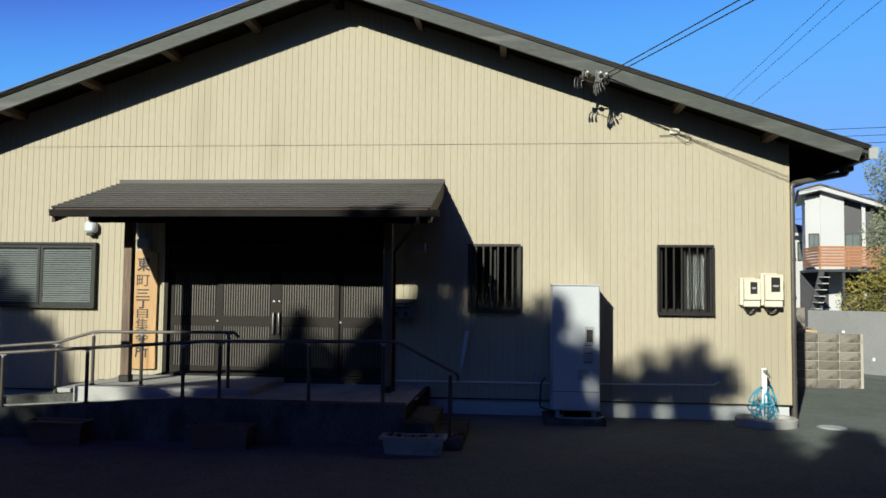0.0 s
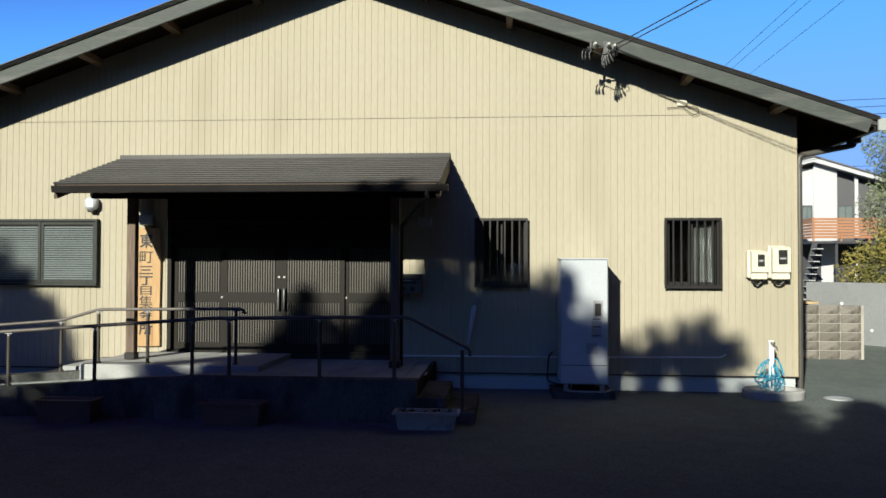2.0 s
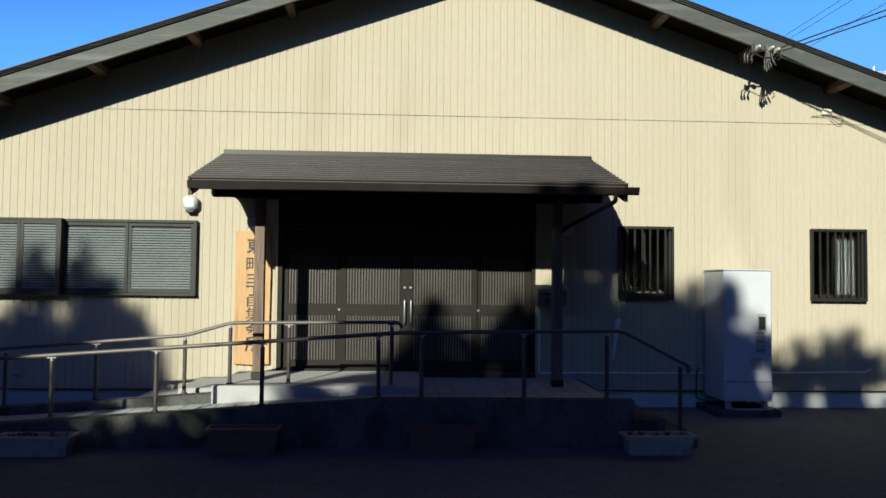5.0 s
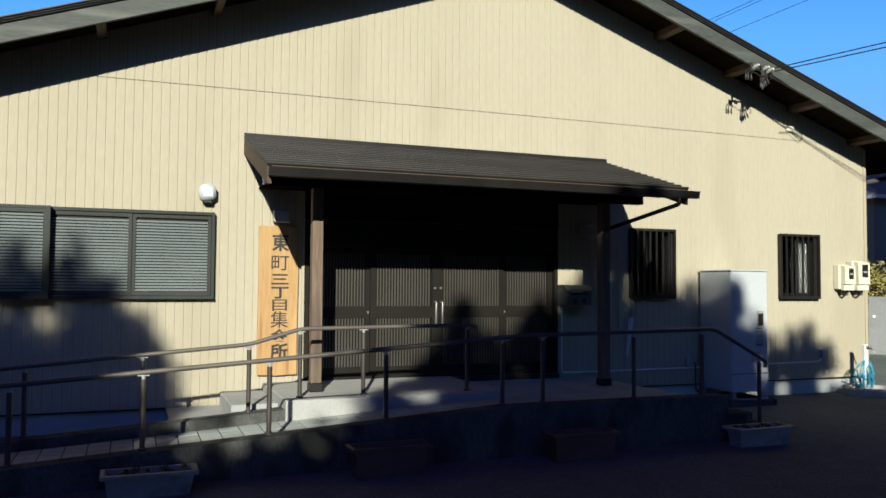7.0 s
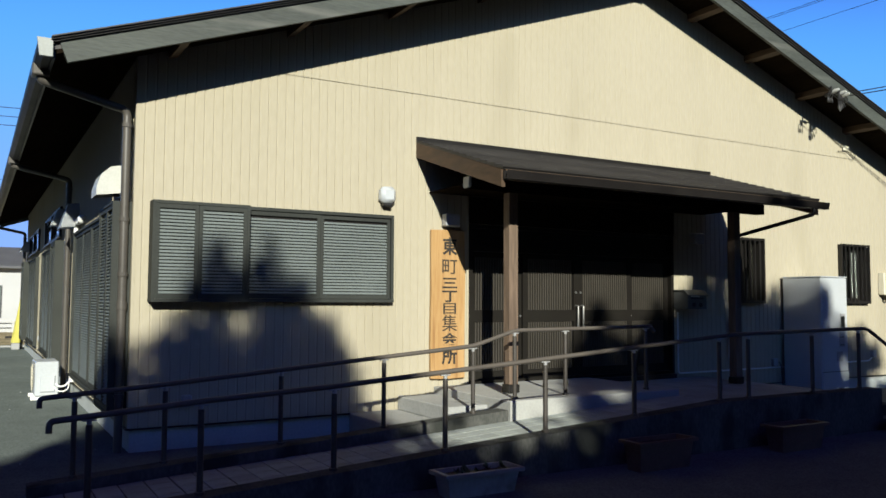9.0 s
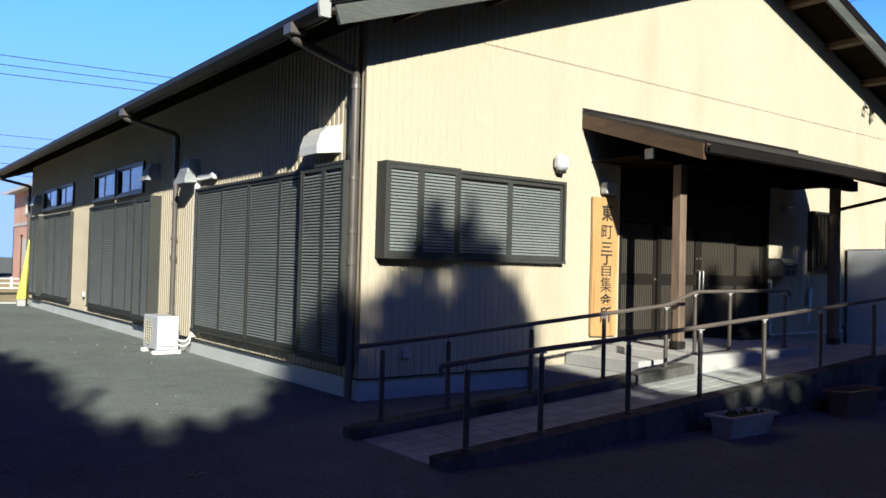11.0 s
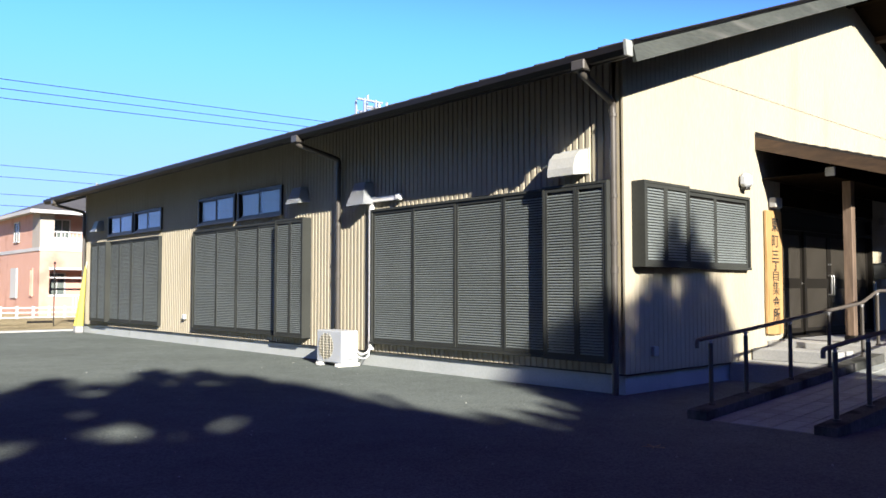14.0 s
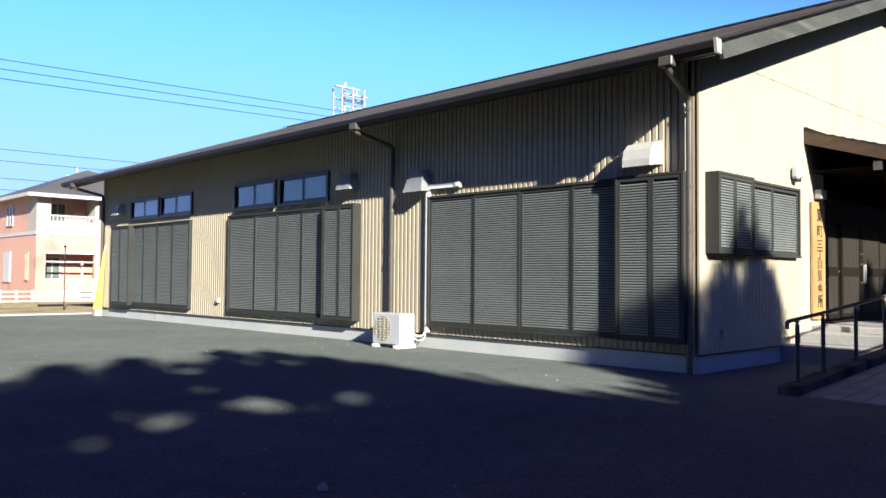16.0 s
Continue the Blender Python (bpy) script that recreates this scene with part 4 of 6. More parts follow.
# ---- planters ----
def planter(x0, x1, y, h, material, label, sprigs):
    p = thing("planter", ((x0 + x1) / 2, y, 0), label, "planter", "planters along the ramp")
    d = 0.125
    bm = bmesh.new()
    def ring(i, z):
        return [bm.verts.new(c) for c in ((x0 + i, y - d + i, z), (x1 - i, y - d + i, z), (x1 - i, y + d - i, z), (x0 + i, y + d - i, z))]
    rs = [ring(0.045, 0.0), ring(0.02, h - 0.035), ring(-0.014, h - 0.032), ring(-0.016, h - 0.004), ring(-0.010, h), ring(0.016, h), ring(0.03, h - 0.05)]
    for a, b in zip(rs, rs[1:]):
        for k in range(4):
            bm.faces.new((a[k], a[(k + 1) % 4], b[(k + 1) % 4], b[k]))
    bm.faces.new(rs[0])
    part("trough", bm, material, p)
    bm, n = bmesh.new(), 12
    rnd = random.Random(int(x0 * 10))
    g = [[bm.verts.new((x0 + 0.033 + (x1 - x0 - 0.066) * i / n, y - d + 0.033 + (2 * d - 0.066) * j / 4, h - 0.045 + rnd.uniform(0, 0.02))) for j in range(5)] for i in range(n + 1)]
    for i in range(n):
        for j in range(4):
            bm.faces.new((g[i][j], g[i + 1][j], g[i + 1][j + 1], g[i][j + 1]))
    part("soil", bm, SOIL, p, "", True)
    bm = bmesh.new()
    for _ in range(sprigs):
        cx, cy = rnd.uniform(x0 + 0.08, x1 - 0.08), rnd.uniform(y - 0.07, y + 0.07)
        for _ in range(7):
            a, l, e = rnd.uniform(0, 6.3), rnd.uniform(0.03, 0.075), rnd.uniform(0.2, 1.2)
            u = Vector((math.cos(a) * math.cos(e), math.sin(a) * math.cos(e), math.sin(e)))
            v = u.cross(Vector((0, 0, 1))).normalized() * l * 0.3
            b = Vector((cx, cy, h - 0.03))
            bm.faces.new([bm.verts.new(c) for c in (b, b + u * l * 0.5 + v, b + u * l, b + u * l * 0.5 - v)])
    if sprigs:
        tagged(part("seedlings", bm, LEAF, p, "small green seedlings"), kind="stuff")


planter(7.83, 8.53, -3.0, 0.20, PLANTER_WHITE, "off-white plastic planter with a few seedlings", 16)
planter(5.66, 6.36, -3.02, 0.27, PLANTER_BROWN, "brown plastic planter with bare soil before the ramp", 0)
planter(3.74, 4.43, -3.02, 0.27, PLANTER_BROWN, "brown plastic planter with bare soil before the ramp", 0)
planter(1.78, 2.47, -3.02, 0.195, PLANTER_WHITE, "off-white plastic planter with small green plants", 12)

# ---- side wall: hoods, air conditioner ----
def hood(y, z0, w, h, d, label):
    v = thing("vent_hood", (0, y, z0), label, "vent hood", "exhaust hoods on the side wall")
    prof = [(-0.002, z0 + 0.04), (-d, z0), (-d, z0 + 0.09), (-d * 0.86, z0 + h * 0.66), (-d * 0.55, z0 + h * 0.92), (-0.03, z0 + h), (-0.002, z0 + h)]
    bm = bmesh.new()
    top = [[bm.verts.new((x, y + s * w / 2, z)) for x, z in prof] for s in (-1, 1)]
    n = len(prof)
    for k in range(1, n - 1):
        bm.faces.new((top[0][k], top[1][k], top[1][k + 1], top[0][k + 1]))
    for t in top:
        bm.faces.new(t)
    part("cowl", bm, HOOD, v)
    part("outlet_grid", boxes((-d + 0.015, -0.004, y - w / 2 + 0.012, y + w / 2 - 0.012, z0 + 0.052, z0 + 0.056)), BLACK_PLASTIC, v, "dark louvre under the cowl")
    part("flange", boxes((-0.012, -0.001, y - w / 2 - 0.02, y + w / 2 + 0.02, z0 + 0.03, z0 + h + 0.02)), HOOD, v)


def flared_hood(y, z0, w, h, d, label):
    v = thing("vent_hood", (0, y, z0), label, "vent hood", "exhaust hoods on the side wall")
    bm = bmesh.new()
    q = 0.62
    rows = [[(-0.002, y + s * w / 2 * (q if k else 1), z0 + (h if k else 0.03)) for s in (-1, 1)] + [(-d * (0.58 if k else 1), y + s * w / 2 * (q if k else 1), z0 + (h * 0.97 if k else 0)) for s in (1, -1)] for k in (0, 1)]
    a, b = [[bm.verts.new(c) for c in r] for r in rows]
    for k in range(1, 4):
        bm.faces.new((a[k], a[(k + 1) % 4], b[(k + 1) % 4], b[k]))
    bm.faces.new(b)
    bmesh.ops.solidify(bm, geom=bm.faces[:], thickness=0.004)
    part("cowl", bm, WHITE_METAL, v)
    part("duct_mouth", boxes((-d * 0.3, -0.004, y - w * 0.25, y + w * 0.25, z0 + 0.04, z0 + h * 0.8)), BLACK_PLASTIC, v, "dark duct mouth")


hood(0.71, 2.58, 0.40, 0.33, 0.29, "cream metal range hood cowl above the corner shutter")
flared_hood(4.96, 2.56, 0.46, 0.38, 0.27, "flared cream metal vent hood beside the downpipe")
flared_hood(6.88, 2.74, 0.42, 0.30, 0.25, "flared cream metal vent hood beside the high window")
flared_hood(17.1, 2.78, 0.42, 0.30, 0.25, "flared cream metal vent hood near the far corner")

FAN_GREY = surface("fan_grey", (0.20, 0.19, 0.15), (0.26, 0.25, 0.20), 0.6)
ac = thing("air_conditioner", (-0.36, 5.25, 0), "white outdoor air-conditioning unit on plastic feet", "air conditioner")
part("case", boxes((-0.52, -0.20, 4.92, 5.62, 0.055, 0.565), bevel=0.015), WHITE_METAL, ac)
part("fan_recess", tube(bmesh.new(), [(-0.521, 5.36, 0.31), (-0.5235, 5.36, 0.31)], 0.205, 32), FAN_GREY, ac, "grey fan opening")
for k in range(9):
    z = 0.14 + 0.0425 * k
    hw = math.sqrt(max(0.0, 0.21 ** 2 - (z - 0.31) ** 2))
    part("guard_bar", boxes((-0.532, -0.525, 5.36 - hw, 5.36 + hw, z - 0.004, z + 0.004)), IVORY, ac)
for k in range(4):
    y = 5.36 - 0.15 + 0.1 * k
    hw = math.sqrt(max(0.0, 0.21 ** 2 - (y - 5.36) ** 2))
    part("guard_bar", boxes((-0.536, -0.5325, y - 0.004, y + 0.004, 0.31 - hw, 0.31 + hw)), IVORY, ac)
part("side_cover", boxes((-0.45, -0.25, 4.895, 4.919, 0.12, 0.36), bevel=0.008), WHITE_METAL, ac)
for y in (4.99, 5.52):
    part("foot", boxes((-0.57, -0.15, y - 0.045, y + 0.055, 0.0, 0.054), bevel=0.008), PVC, ac, "white plastic foot")
part("pipe_tail", tube(bmesh.new(), bent([(-0.24, 4.90, 0.24), (-0.21, 4.86, 0.20), (-0.13, 4.82, 0.20), (-0.06, 4.805, 0.28)], 0.05), 0.013, 10), PVC, ac, "", True)
part("pipe_tail", tube(bmesh.new(), bent([(-0.26, 4.90, 0.19), (-0.23, 4.86, 0.14), (-0.15, 4.83, 0.12), (-0.08, 4.815, 0.16), (-0.06, 4.81, 0.3)], 0.05), 0.009, 8), PVC, ac, "", True)
cover = thing("pipe_duct", (-0.04, 4.8, 0.25), "white plastic pipe cover up the side wall", "pipe cover")
part("upright", boxes((-0.075, -0.002, 4.765, 4.835, 0.26, 2.60), bevel=0.01), PVC, cover)
part("elbow", boxes((-0.085, -0.002, 4.75, 4.85, 2.595, 2.69), bevel=0.02), PVC, cover)
part("branch", prism(bmesh.new(), [(4.76, 2.605), (4.12, 2.60), (4.12, 2.675), (4.76, 2.68)], "x", -0.072, -0.003), PVC, cover)
part("end_bend", boxes((-0.095, -0.002, 4.03, 4.15, 2.585, 2.69), bevel=0.022), PVC, cover)

# ---- trees across the yard, whose shade falls on the hall ----
def crown(name, clumps, parent, material, leaf, per):
    """Many small leaf blades strewn through overlapping clumps (x, y, z, radius, height)."""
    verts, faces, rnd = [], [], random.Random(len(clumps) * 7 + per)
    for cx, cy, cz, r, h in clumps:
        for _ in range(int(per * r * r * h)):
            while True:
                p = Vector((rnd.uniform(-1, 1), rnd.uniform(-1, 1), rnd.uniform(-1, 1)))
                if 0.02 < p.length < 1 + 0.18 * math.sin(9 * p.x + 5 * p.z) * math.cos(7 * p.y + cx):
                    break
            q = Vector((cx + p.x * r, cy + p.y * r, cz + p.z * h))
            u = Vector((rnd.gauss(0, 1), rnd.gauss(0, 1), rnd.gauss(0, 1))).normalized()
            v = u.orthogonal().normalized() * leaf * rnd.uniform(0.3, 0.55)
            u *= leaf * rnd.uniform(0.7, 1.3)
            i = len(verts)
            verts += [q - u, q + v, q + u, q - v]
            faces.append((i, i + 1, i + 2, i + 3))
    me = bpy.data.meshes.new(name)
    me.from_pydata([tuple(v - ORIGIN[parent]) for v in verts], [], faces)
    me.materials.append(material)
    ob = new(name, me)
    ob.parent = parent
    ORIGIN[ob] = ORIGIN[parent]
    return ob


def tree(x, y, clumps, label, material=LEAF, leaf=0.11, per=900, trunk=0.2, group=""):
    t = thing("tree", (x, y, 0), label, "tree", group)
    top = max(c[2] + 0.3 * c[4] for c in clumps)
    lean = [(x + 0.12 * math.sin(2.1 * k + x), y + 0.1 * math.cos(1.7 * k), top * k / 6) for k in range(7)]
    lean[0] = (x, y, -0.1)
    part("trunk", tube(bmesh.new(), lean, [trunk * (1.25 - k / 6) + 0.02 for k in range(7)], 10), BARK, t, "", True)
    for c in clumps:
        a = lean[max(1, min(5, int(6 * (c[2] - c[4] * 0.4) / top)))]
        b = Vector(c[:3])
        m = (Vector(a) + b) / 2 + Vector((0, 0, 0.15))
        part("limb", tube(bmesh.new(), [a, m, b], [trunk * 0.45, trunk * 0.3, 0.02], 7), BARK, t, "", True)
    crown("crown", clumps, t, material, leaf, per)
    return t


def sprays(name, clusters, parent, material, rnd, gaps=()):
    """A crown of loose leaf sprays (x, y, z, radius, leaf length, number of leaves), thin where the gaps let light through."""
    verts, faces = [], []
    for cx, cy, cz, r, leaf, count in clusters:
        for _ in range(count):
            p = Vector((rnd.gauss(0, 0.5), rnd.gauss(0, 0.5), rnd.gauss(0, 0.42))) * r
            q = Vector((cx, cy, cz)) + p
            a, b = q.x - RUN * q.y, q.z + DROP * q.y
            if any(((a - g[0]) / g[3]) ** 2 + (b - g[1]) ** 2 < (g[2] * rnd.uniform(0.4, 1.5)) ** 2 for g in gaps):
                continue
            u = Vector((rnd.gauss(0, 1), rnd.gauss(0, 1), rnd.gauss(0, 0.7))).normalized()
            v = u.orthogonal().normalized() * leaf * rnd.uniform(0.3, 0.55)
            u *= leaf * rnd.uniform(0.7, 1.3)
            i = len(verts)
            verts += [q - u, q + v, q + u, q - v]
            faces.append((i, i + 1, i + 2, i + 3))
    me = bpy.data.meshes.new(name)
    me.from_pydata([tuple(v - ORIGIN[parent]) for v in verts], [], faces)
    me.materials.append(material)
    ob = new(name, me)
    ob.parent = parent
    return ob


# tops of the trees by where their shade meets the front wall's plane: x there, height there, half width
SHADE_Y = -20.0
PEAKS = [(-10.63, 2.39, 1.4), (-9.03, 2.28, 1), (-7.65, 2.66, 0.7), (-6.71, 2.82, 0.5), (-6.03, 2.33, 0.45), (-5.26, 2.93, 0.5), (-4.6, 2.66, 0.45),
         (-4.02, 2.17, 0.4), (-3.5, 1.55, 0.35), (-3.1, 0.7, 0.25), (-2.7, 0.3, 0.25), (-2.25, 0.1, 0.28), (-1.8, 0.0, 0.28), (-1.35, -0.05, 0.28), (-1.0, -0.02, 0.2), (-0.85, 0.45, 0.13), (-0.6, 1.1, 0.15), (-0.42, 1.28, 0.2), (-0.18, 1.28, 0.18),
         (0.1, 1.0, 0.15), (0.35, 1.3, 0.2), (0.6, 1.5, 0.2), (0.85, 2.12, 0.26), (1.37, 2.12, 0.28), (1.75, 1.75, 0.28), (2.05, 1.35, 0.25), (2.3, 0.6, 0.18), (2.65, -0.62, 0.2),
         (2.95, -0.78, 0.24), (3.3, -0.8, 0.24), (3.65, -0.84, 0.24), (4, -0.8, 0.24), (4.35, -0.84, 0.24), (4.7, -0.8, 0.24), (5, -0.6, 0.22)]
EAST_PEAKS = [(5.25, 0.35, 0.25), (5.55, 0.8, 0.22), (5.8, 1.05, 0.2), (6.04, 1.52, 0.2), (6.5, 1.08, 0.3), (6.85, 1.12, 0.25), (7.22, 1.55, 0.24), (7.62, 1.62, 0.26), (8.0, 2.1, 0.27), (8.4, 2.1, 0.3),
              (8.9, 1.9, 0.35), (9.35, 1.65, 0.28), (9.75, 1.78, 0.26), (10.12, 1.5, 0.24), (10.42, 0.95, 0.26), (10.8, 0.78, 0.24), (11.2, 0.92, 0.3), (11.6, 1.02, 0.3), (11.92, 1.1, 0.3), (12.28, 0.82, 0.22),
              (12.8, -0.15, 0.35), (14.0, -0.3, 0.9), (15.6, 0.1, 1.2)]
# thin places in the crowns, where the light comes through: the same measures, and how much wider than high
GAPS = [(-5.03, 0.54, 0.284, 2.5), (-4.68, 0.61, 0.176, 2), (-5.76, 0.69, 0.324, 1.6), (-5.74, 1.09, 0.149, 1.8), (-6.12, 1.19, 0.108, 2), (-6.68, 0.56, 0.297, 1.4),
        (-6.95, 0.81, 0.149, 1.4), (-7.32, 0.33, 0.149, 2.6), (-6.06, 1.9, 0.135, 2), (-4.61, 1.9, 0.108, 2.2), (6.89, -0.79, 0.13, 1), (7.29, -0.81, 0.15, 1),
        (5.45, -0.18, 0.18, 2.6), (6.87, 0.5, 0.09, 1.4), (10.42, 1.08, 0.095, 0.9), (10.62, 0.22, 0.162, 0.7), (10.83, 0.1, 0.162, 1.3), (11.47, 0.1, 0.203, 1.3),
        (12.2, 0.1, 0.203, 1.6), (12.52, 0.25, 0.162, 1), (10.54, 0.02, 0.15, 0.8), (1.12, 1.22, 0.09, 1), (1.13, 1.85, 0.12, 0.6), (10.34, 0.83, 0.17, 0.9), (10.38, 1.1, 0.1, 1), (10.59, 0.12, 0.2, 0.6)]


def shade_tree(peaks, rnd):
    """A row tree whose top is a set of loose spires over a dense lower crown."""
    at_x = sum(p[0] for p in peaks) / len(peaks) + RUN * SHADE_Y
    t = thing("tree", (at_x, SHADE_Y, 0), "tall dense evergreen tree at the edge of the yard", "tree", "trees across the yard")
    clusters = []

    def put(a, b, r, leaf, count):
        y = SHADE_Y + rnd.uniform(-0.5, 0.5)
        clusters.append((a + RUN * y, y, b - DROP * y, r, leaf, count))
    for a, top, w in peaks:
        depth = 0.0
        while depth < 2.0:
            wide = w * (0.16 + 0.95 * min(1.0, depth / (1.6 * w + 0.15)))
            r = 0.13 + 0.10 * min(1.0, depth) + 0.05 * w
            for _ in range(1 + int(3.0 * wide / r)):
                put(a + rnd.uniform(-wide, wide), top - r * 0.7 - depth + rnd.uniform(-0.06, 0.06), r * rnd.uniform(0.75, 1.25), 0.085, int((420 if -0.7 < a < 0.9 else 500 if -0.7 < a < 2.2 else 900) * r * r))
            depth += r * 0.8
        for _ in range(int(26 * max(w, 0.25) / 0.3)):
            put(a + rnd.uniform(-w - 0.25, w + 0.25), top - rnd.uniform(1.5, 8.2 + top - 1.2), rnd.uniform(0.45, 0.75), 0.20, 130)
    high = max(c[2] for c in clusters)
    line = [(at_x + 0.12 * math.sin(2.1 * k + at_x), SHADE_Y + 0.1 * math.cos(1.7 * k), high * 0.93 * k / 6) for k in range(7)]
    line[0] = (at_x, SHADE_Y, -0.1)
    part("trunk", tube(bmesh.new(), line, [0.16 * (1.25 - k / 6) + 0.02 for k in range(7)], 10), BARK, t, "", True)
    for c in clusters[::max(1, len(clusters) // 18)]:
        a, b = Vector(line[max(1, min(5, int(6 * (c[2] - 0.8) / high)))]), Vector(c[:3])
        part("limb", tube(bmesh.new(), [a, (a + b) / 2 + Vector((0, 0, 0.15)), b], [0.06, 0.04, 0.012], 7), BARK, t, "", True)
    sprays("crown", clusters, t, LEAF, rnd, GAPS)


rnd = random.Random(21)
ALL_PEAKS = PEAKS + EAST_PEAKS
for i in range(0, len(ALL_PEAKS), 4):
    shade_tree(ALL_PEAKS[i:i + 4], rnd)

# Unseen trees added round the yard to hold back skylight
for k, (x, y) in enumerate(((-44, -19), (-38, -18), (-32.5, -19), (-27, -18.5), (-24, -13.5), (-26, -8), (-25, -2.5), (-27, 3), (-26, 8.5), (-28, 14), (-27, 20), (-22.5, -19.5), (14.5, -21.5), (27, -7.5), (28, -2), (31, 3.5), (18.5, -17.5), (21.5, -16.0), (24.5, -15.0), (28.0, -14.5), (32.0, -14.0), (36.5, -13.0), (41.0, -12.0))):
    h = 15.0 + 1.5 * math.sin(2.3 * k)
    tree(x, y, [(x, y, h - 2.2, 2.2, 2.2), (x - 1.2, y + 0.2, h - 5.2, 2.5, 2.6), (x + 1.3, y - 0.2, h - 6.2, 2.6, 2.6), (x - 0.3, y, h - 9.4, 2.8, 2.6), (x, y, 3.2, 2.7, 2.6)],
         "very tall broad evergreen tree, added out of view to block skylight", LEAF, 0.30, 170, 0.28, "trees across the yard")

# ---- service drop: cables, insulators, brackets ----
CABLE = BLACK_PLASTIC


def sag(a, b, drop, n=24):
    a, b = Vector(a), Vector(b)
    return [a.lerp(b, k / n) - Vector((0, 0, drop * 4 * (k / n) * (1 - k / n))) for k in range(n + 1)]


drop = thing("service_cable", (10.3, -0.7, 4.7), "two black service cables hooked under the gable edge", "cable")
for a, b in (((10.53, -0.76, 4.82), (23.6, -26.4, 7.02)), ((10.59, -0.76, 4.79), (23.4, -26.4, 6.58))):
    part("cable", tube(bmesh.new(), sag(a, b, 0.1), 0.008, 6), CABLE, drop, "", True)
for x, z in ((10.26, 4.83), (10.44, 4.82), (10.52, 4.80)):
    part("insulator", tube(bmesh.new(), [(x, -0.69, z - 0.02), (x, -0.75, z), (x, -0.81, z + 0.01)], [0.024, 0.034, 0.016], 12), HOOD, drop, "pale insulator", True)
part("bracket", boxes((10.16, 10.60, -0.70, -0.682, 4.80, 4.82), (10.17, 10.20, -0.70, -0.62, 4.74, 4.80), (10.50, 10.53, -0.70, -0.62, 4.70, 4.80)), DARK_METAL, drop, "dark steel bracket")
# three hooked tails, a twisted pair of risers, and a bunch of taped joints
for k, x in enumerate((10.09, 10.13, 10.185)):
    part("loop", tube(bmesh.new(), bent([(10.20 + 0.02 * k, -0.70, 4.90), (10.20, -0.72, 4.78), (x + 0.03, -0.73, 4.775 - 0.01 * k), (x, -0.73, 4.75 - 0.015 * k), (x, -0.73, 4.70)], 0.04, 4), 0.007, 6), CABLE, drop, "", True)
    part("joint", tube(bmesh.new(), [(x, -0.73, 4.71), (x, -0.73, 4.68), (x + 0.004, -0.73, 4.64), (x + 0.004, -0.73, 4.625)], [0.008, 0.015, 0.017, 0.006], 9), CABLE, drop, "taped cable joint", True)
for k, (x, z, lean) in enumerate(((10.36, 4.57, 0.0), (10.385, 4.545, 0.0), (10.41, 4.575, 0.004), (10.435, 4.60, 0.01), (10.47, 4.63, 0.02))):
    part("loop", tube(bmesh.new(), bent([(10.38 + 0.012 * k, -0.70, 4.88), (10.39 + 0.014 * k, -0.72, 4.79), (x - 0.006, -0.73, z + 0.075), (x, -0.73, z + 0.04)], 0.04, 4), 0.008, 6), CABLE, drop, "", True)
    part("joint", tube(bmesh.new(), [(x, -0.73, z + 0.045), (x + lean, -0.73, z + 0.01), (x + 2 * lean, -0.735, z - 0.03)], [0.010, 0.019, 0.010], 9), CABLE, drop, "taped cable joint", True)
part("loop", tube(bmesh.new(), bent([(10.16, -0.73, 4.77), (10.26, -0.74, 4.74), (10.36, -0.74, 4.69), (10.46, -0.74, 4.72), (10.54, -0.76, 4.80)], 0.05, 4), 0.007, 6), CABLE, drop, "", True)
part("loop", tube(bmesh.new(), bent([(10.44, -0.75, 4.70), (10.47, -0.76, 4.76), (10.54, -0.76, 4.76), (10.56, -0.75, 4.69), (10.52, -0.74, 4.67)], 0.04, 4), 0.006, 6), CABLE, drop, "", True)
bell = thing("cable_entry", (11.6, 0, 4.15), "small white cable entry cap under the gable", "cable entry")
part("cap", boxes((11.51, 11.65, -0.05, -0.013, 4.115, 4.20), bevel=0.012), IVORY, bell)
part("drip_loop", tube(bmesh.new(), bent([(11.36, -0.03, 4.09), (11.58, -0.04, 4.10), (11.68, -0.06, 4.02), (11.76, -0.06, 3.97), (11.82, -0.05, 4.05), (11.76, -0.04, 4.11), (11.66, -0.03, 4.09)], 0.05, 4), 0.005, 6), CABLE, bell, "", True)

# ---- overhead lines ----
for x, z in ((17.1, 9.55), (17.7, 9.75), (18.4, 9.55)):
    line = thing("power_line", (x, -40, z), "thin dark overhead power line", "power line", "overhead lines beside the hall")
    part("wire", tube(bmesh.new(), sag((x, -40, z), (x, 70, z + 0.4), 0.5, 30), 0.007, 5), CABLE, line, "", True)
for k in range(3):
    z = 8.28 + 0.35 * k
    line = thing("power_line", (-40, 27, z), "thin dark overhead power line behind the hall", "power line", "overhead lines behind the hall")
    part("wire", tube(bmesh.new(), sag((-40, 27.0, z - 0.9), (40, 27.0, z + 1.2), 0.2, 30), 0.014, 5), CABLE, line, "", True)
for y, z in ((60, 10.3), (62, 9.7), (64, 8.6), (66, 7.9)):
    line = thing("power_line", (-60, y, z), "thin far overhead power line", "power line", "far overhead lines")
    part("wire", tube(bmesh.new(), sag((-60, y, z), (60, y, z + 0.6), 0.3, 20), 0.02, 5), CABLE, line, "", True)

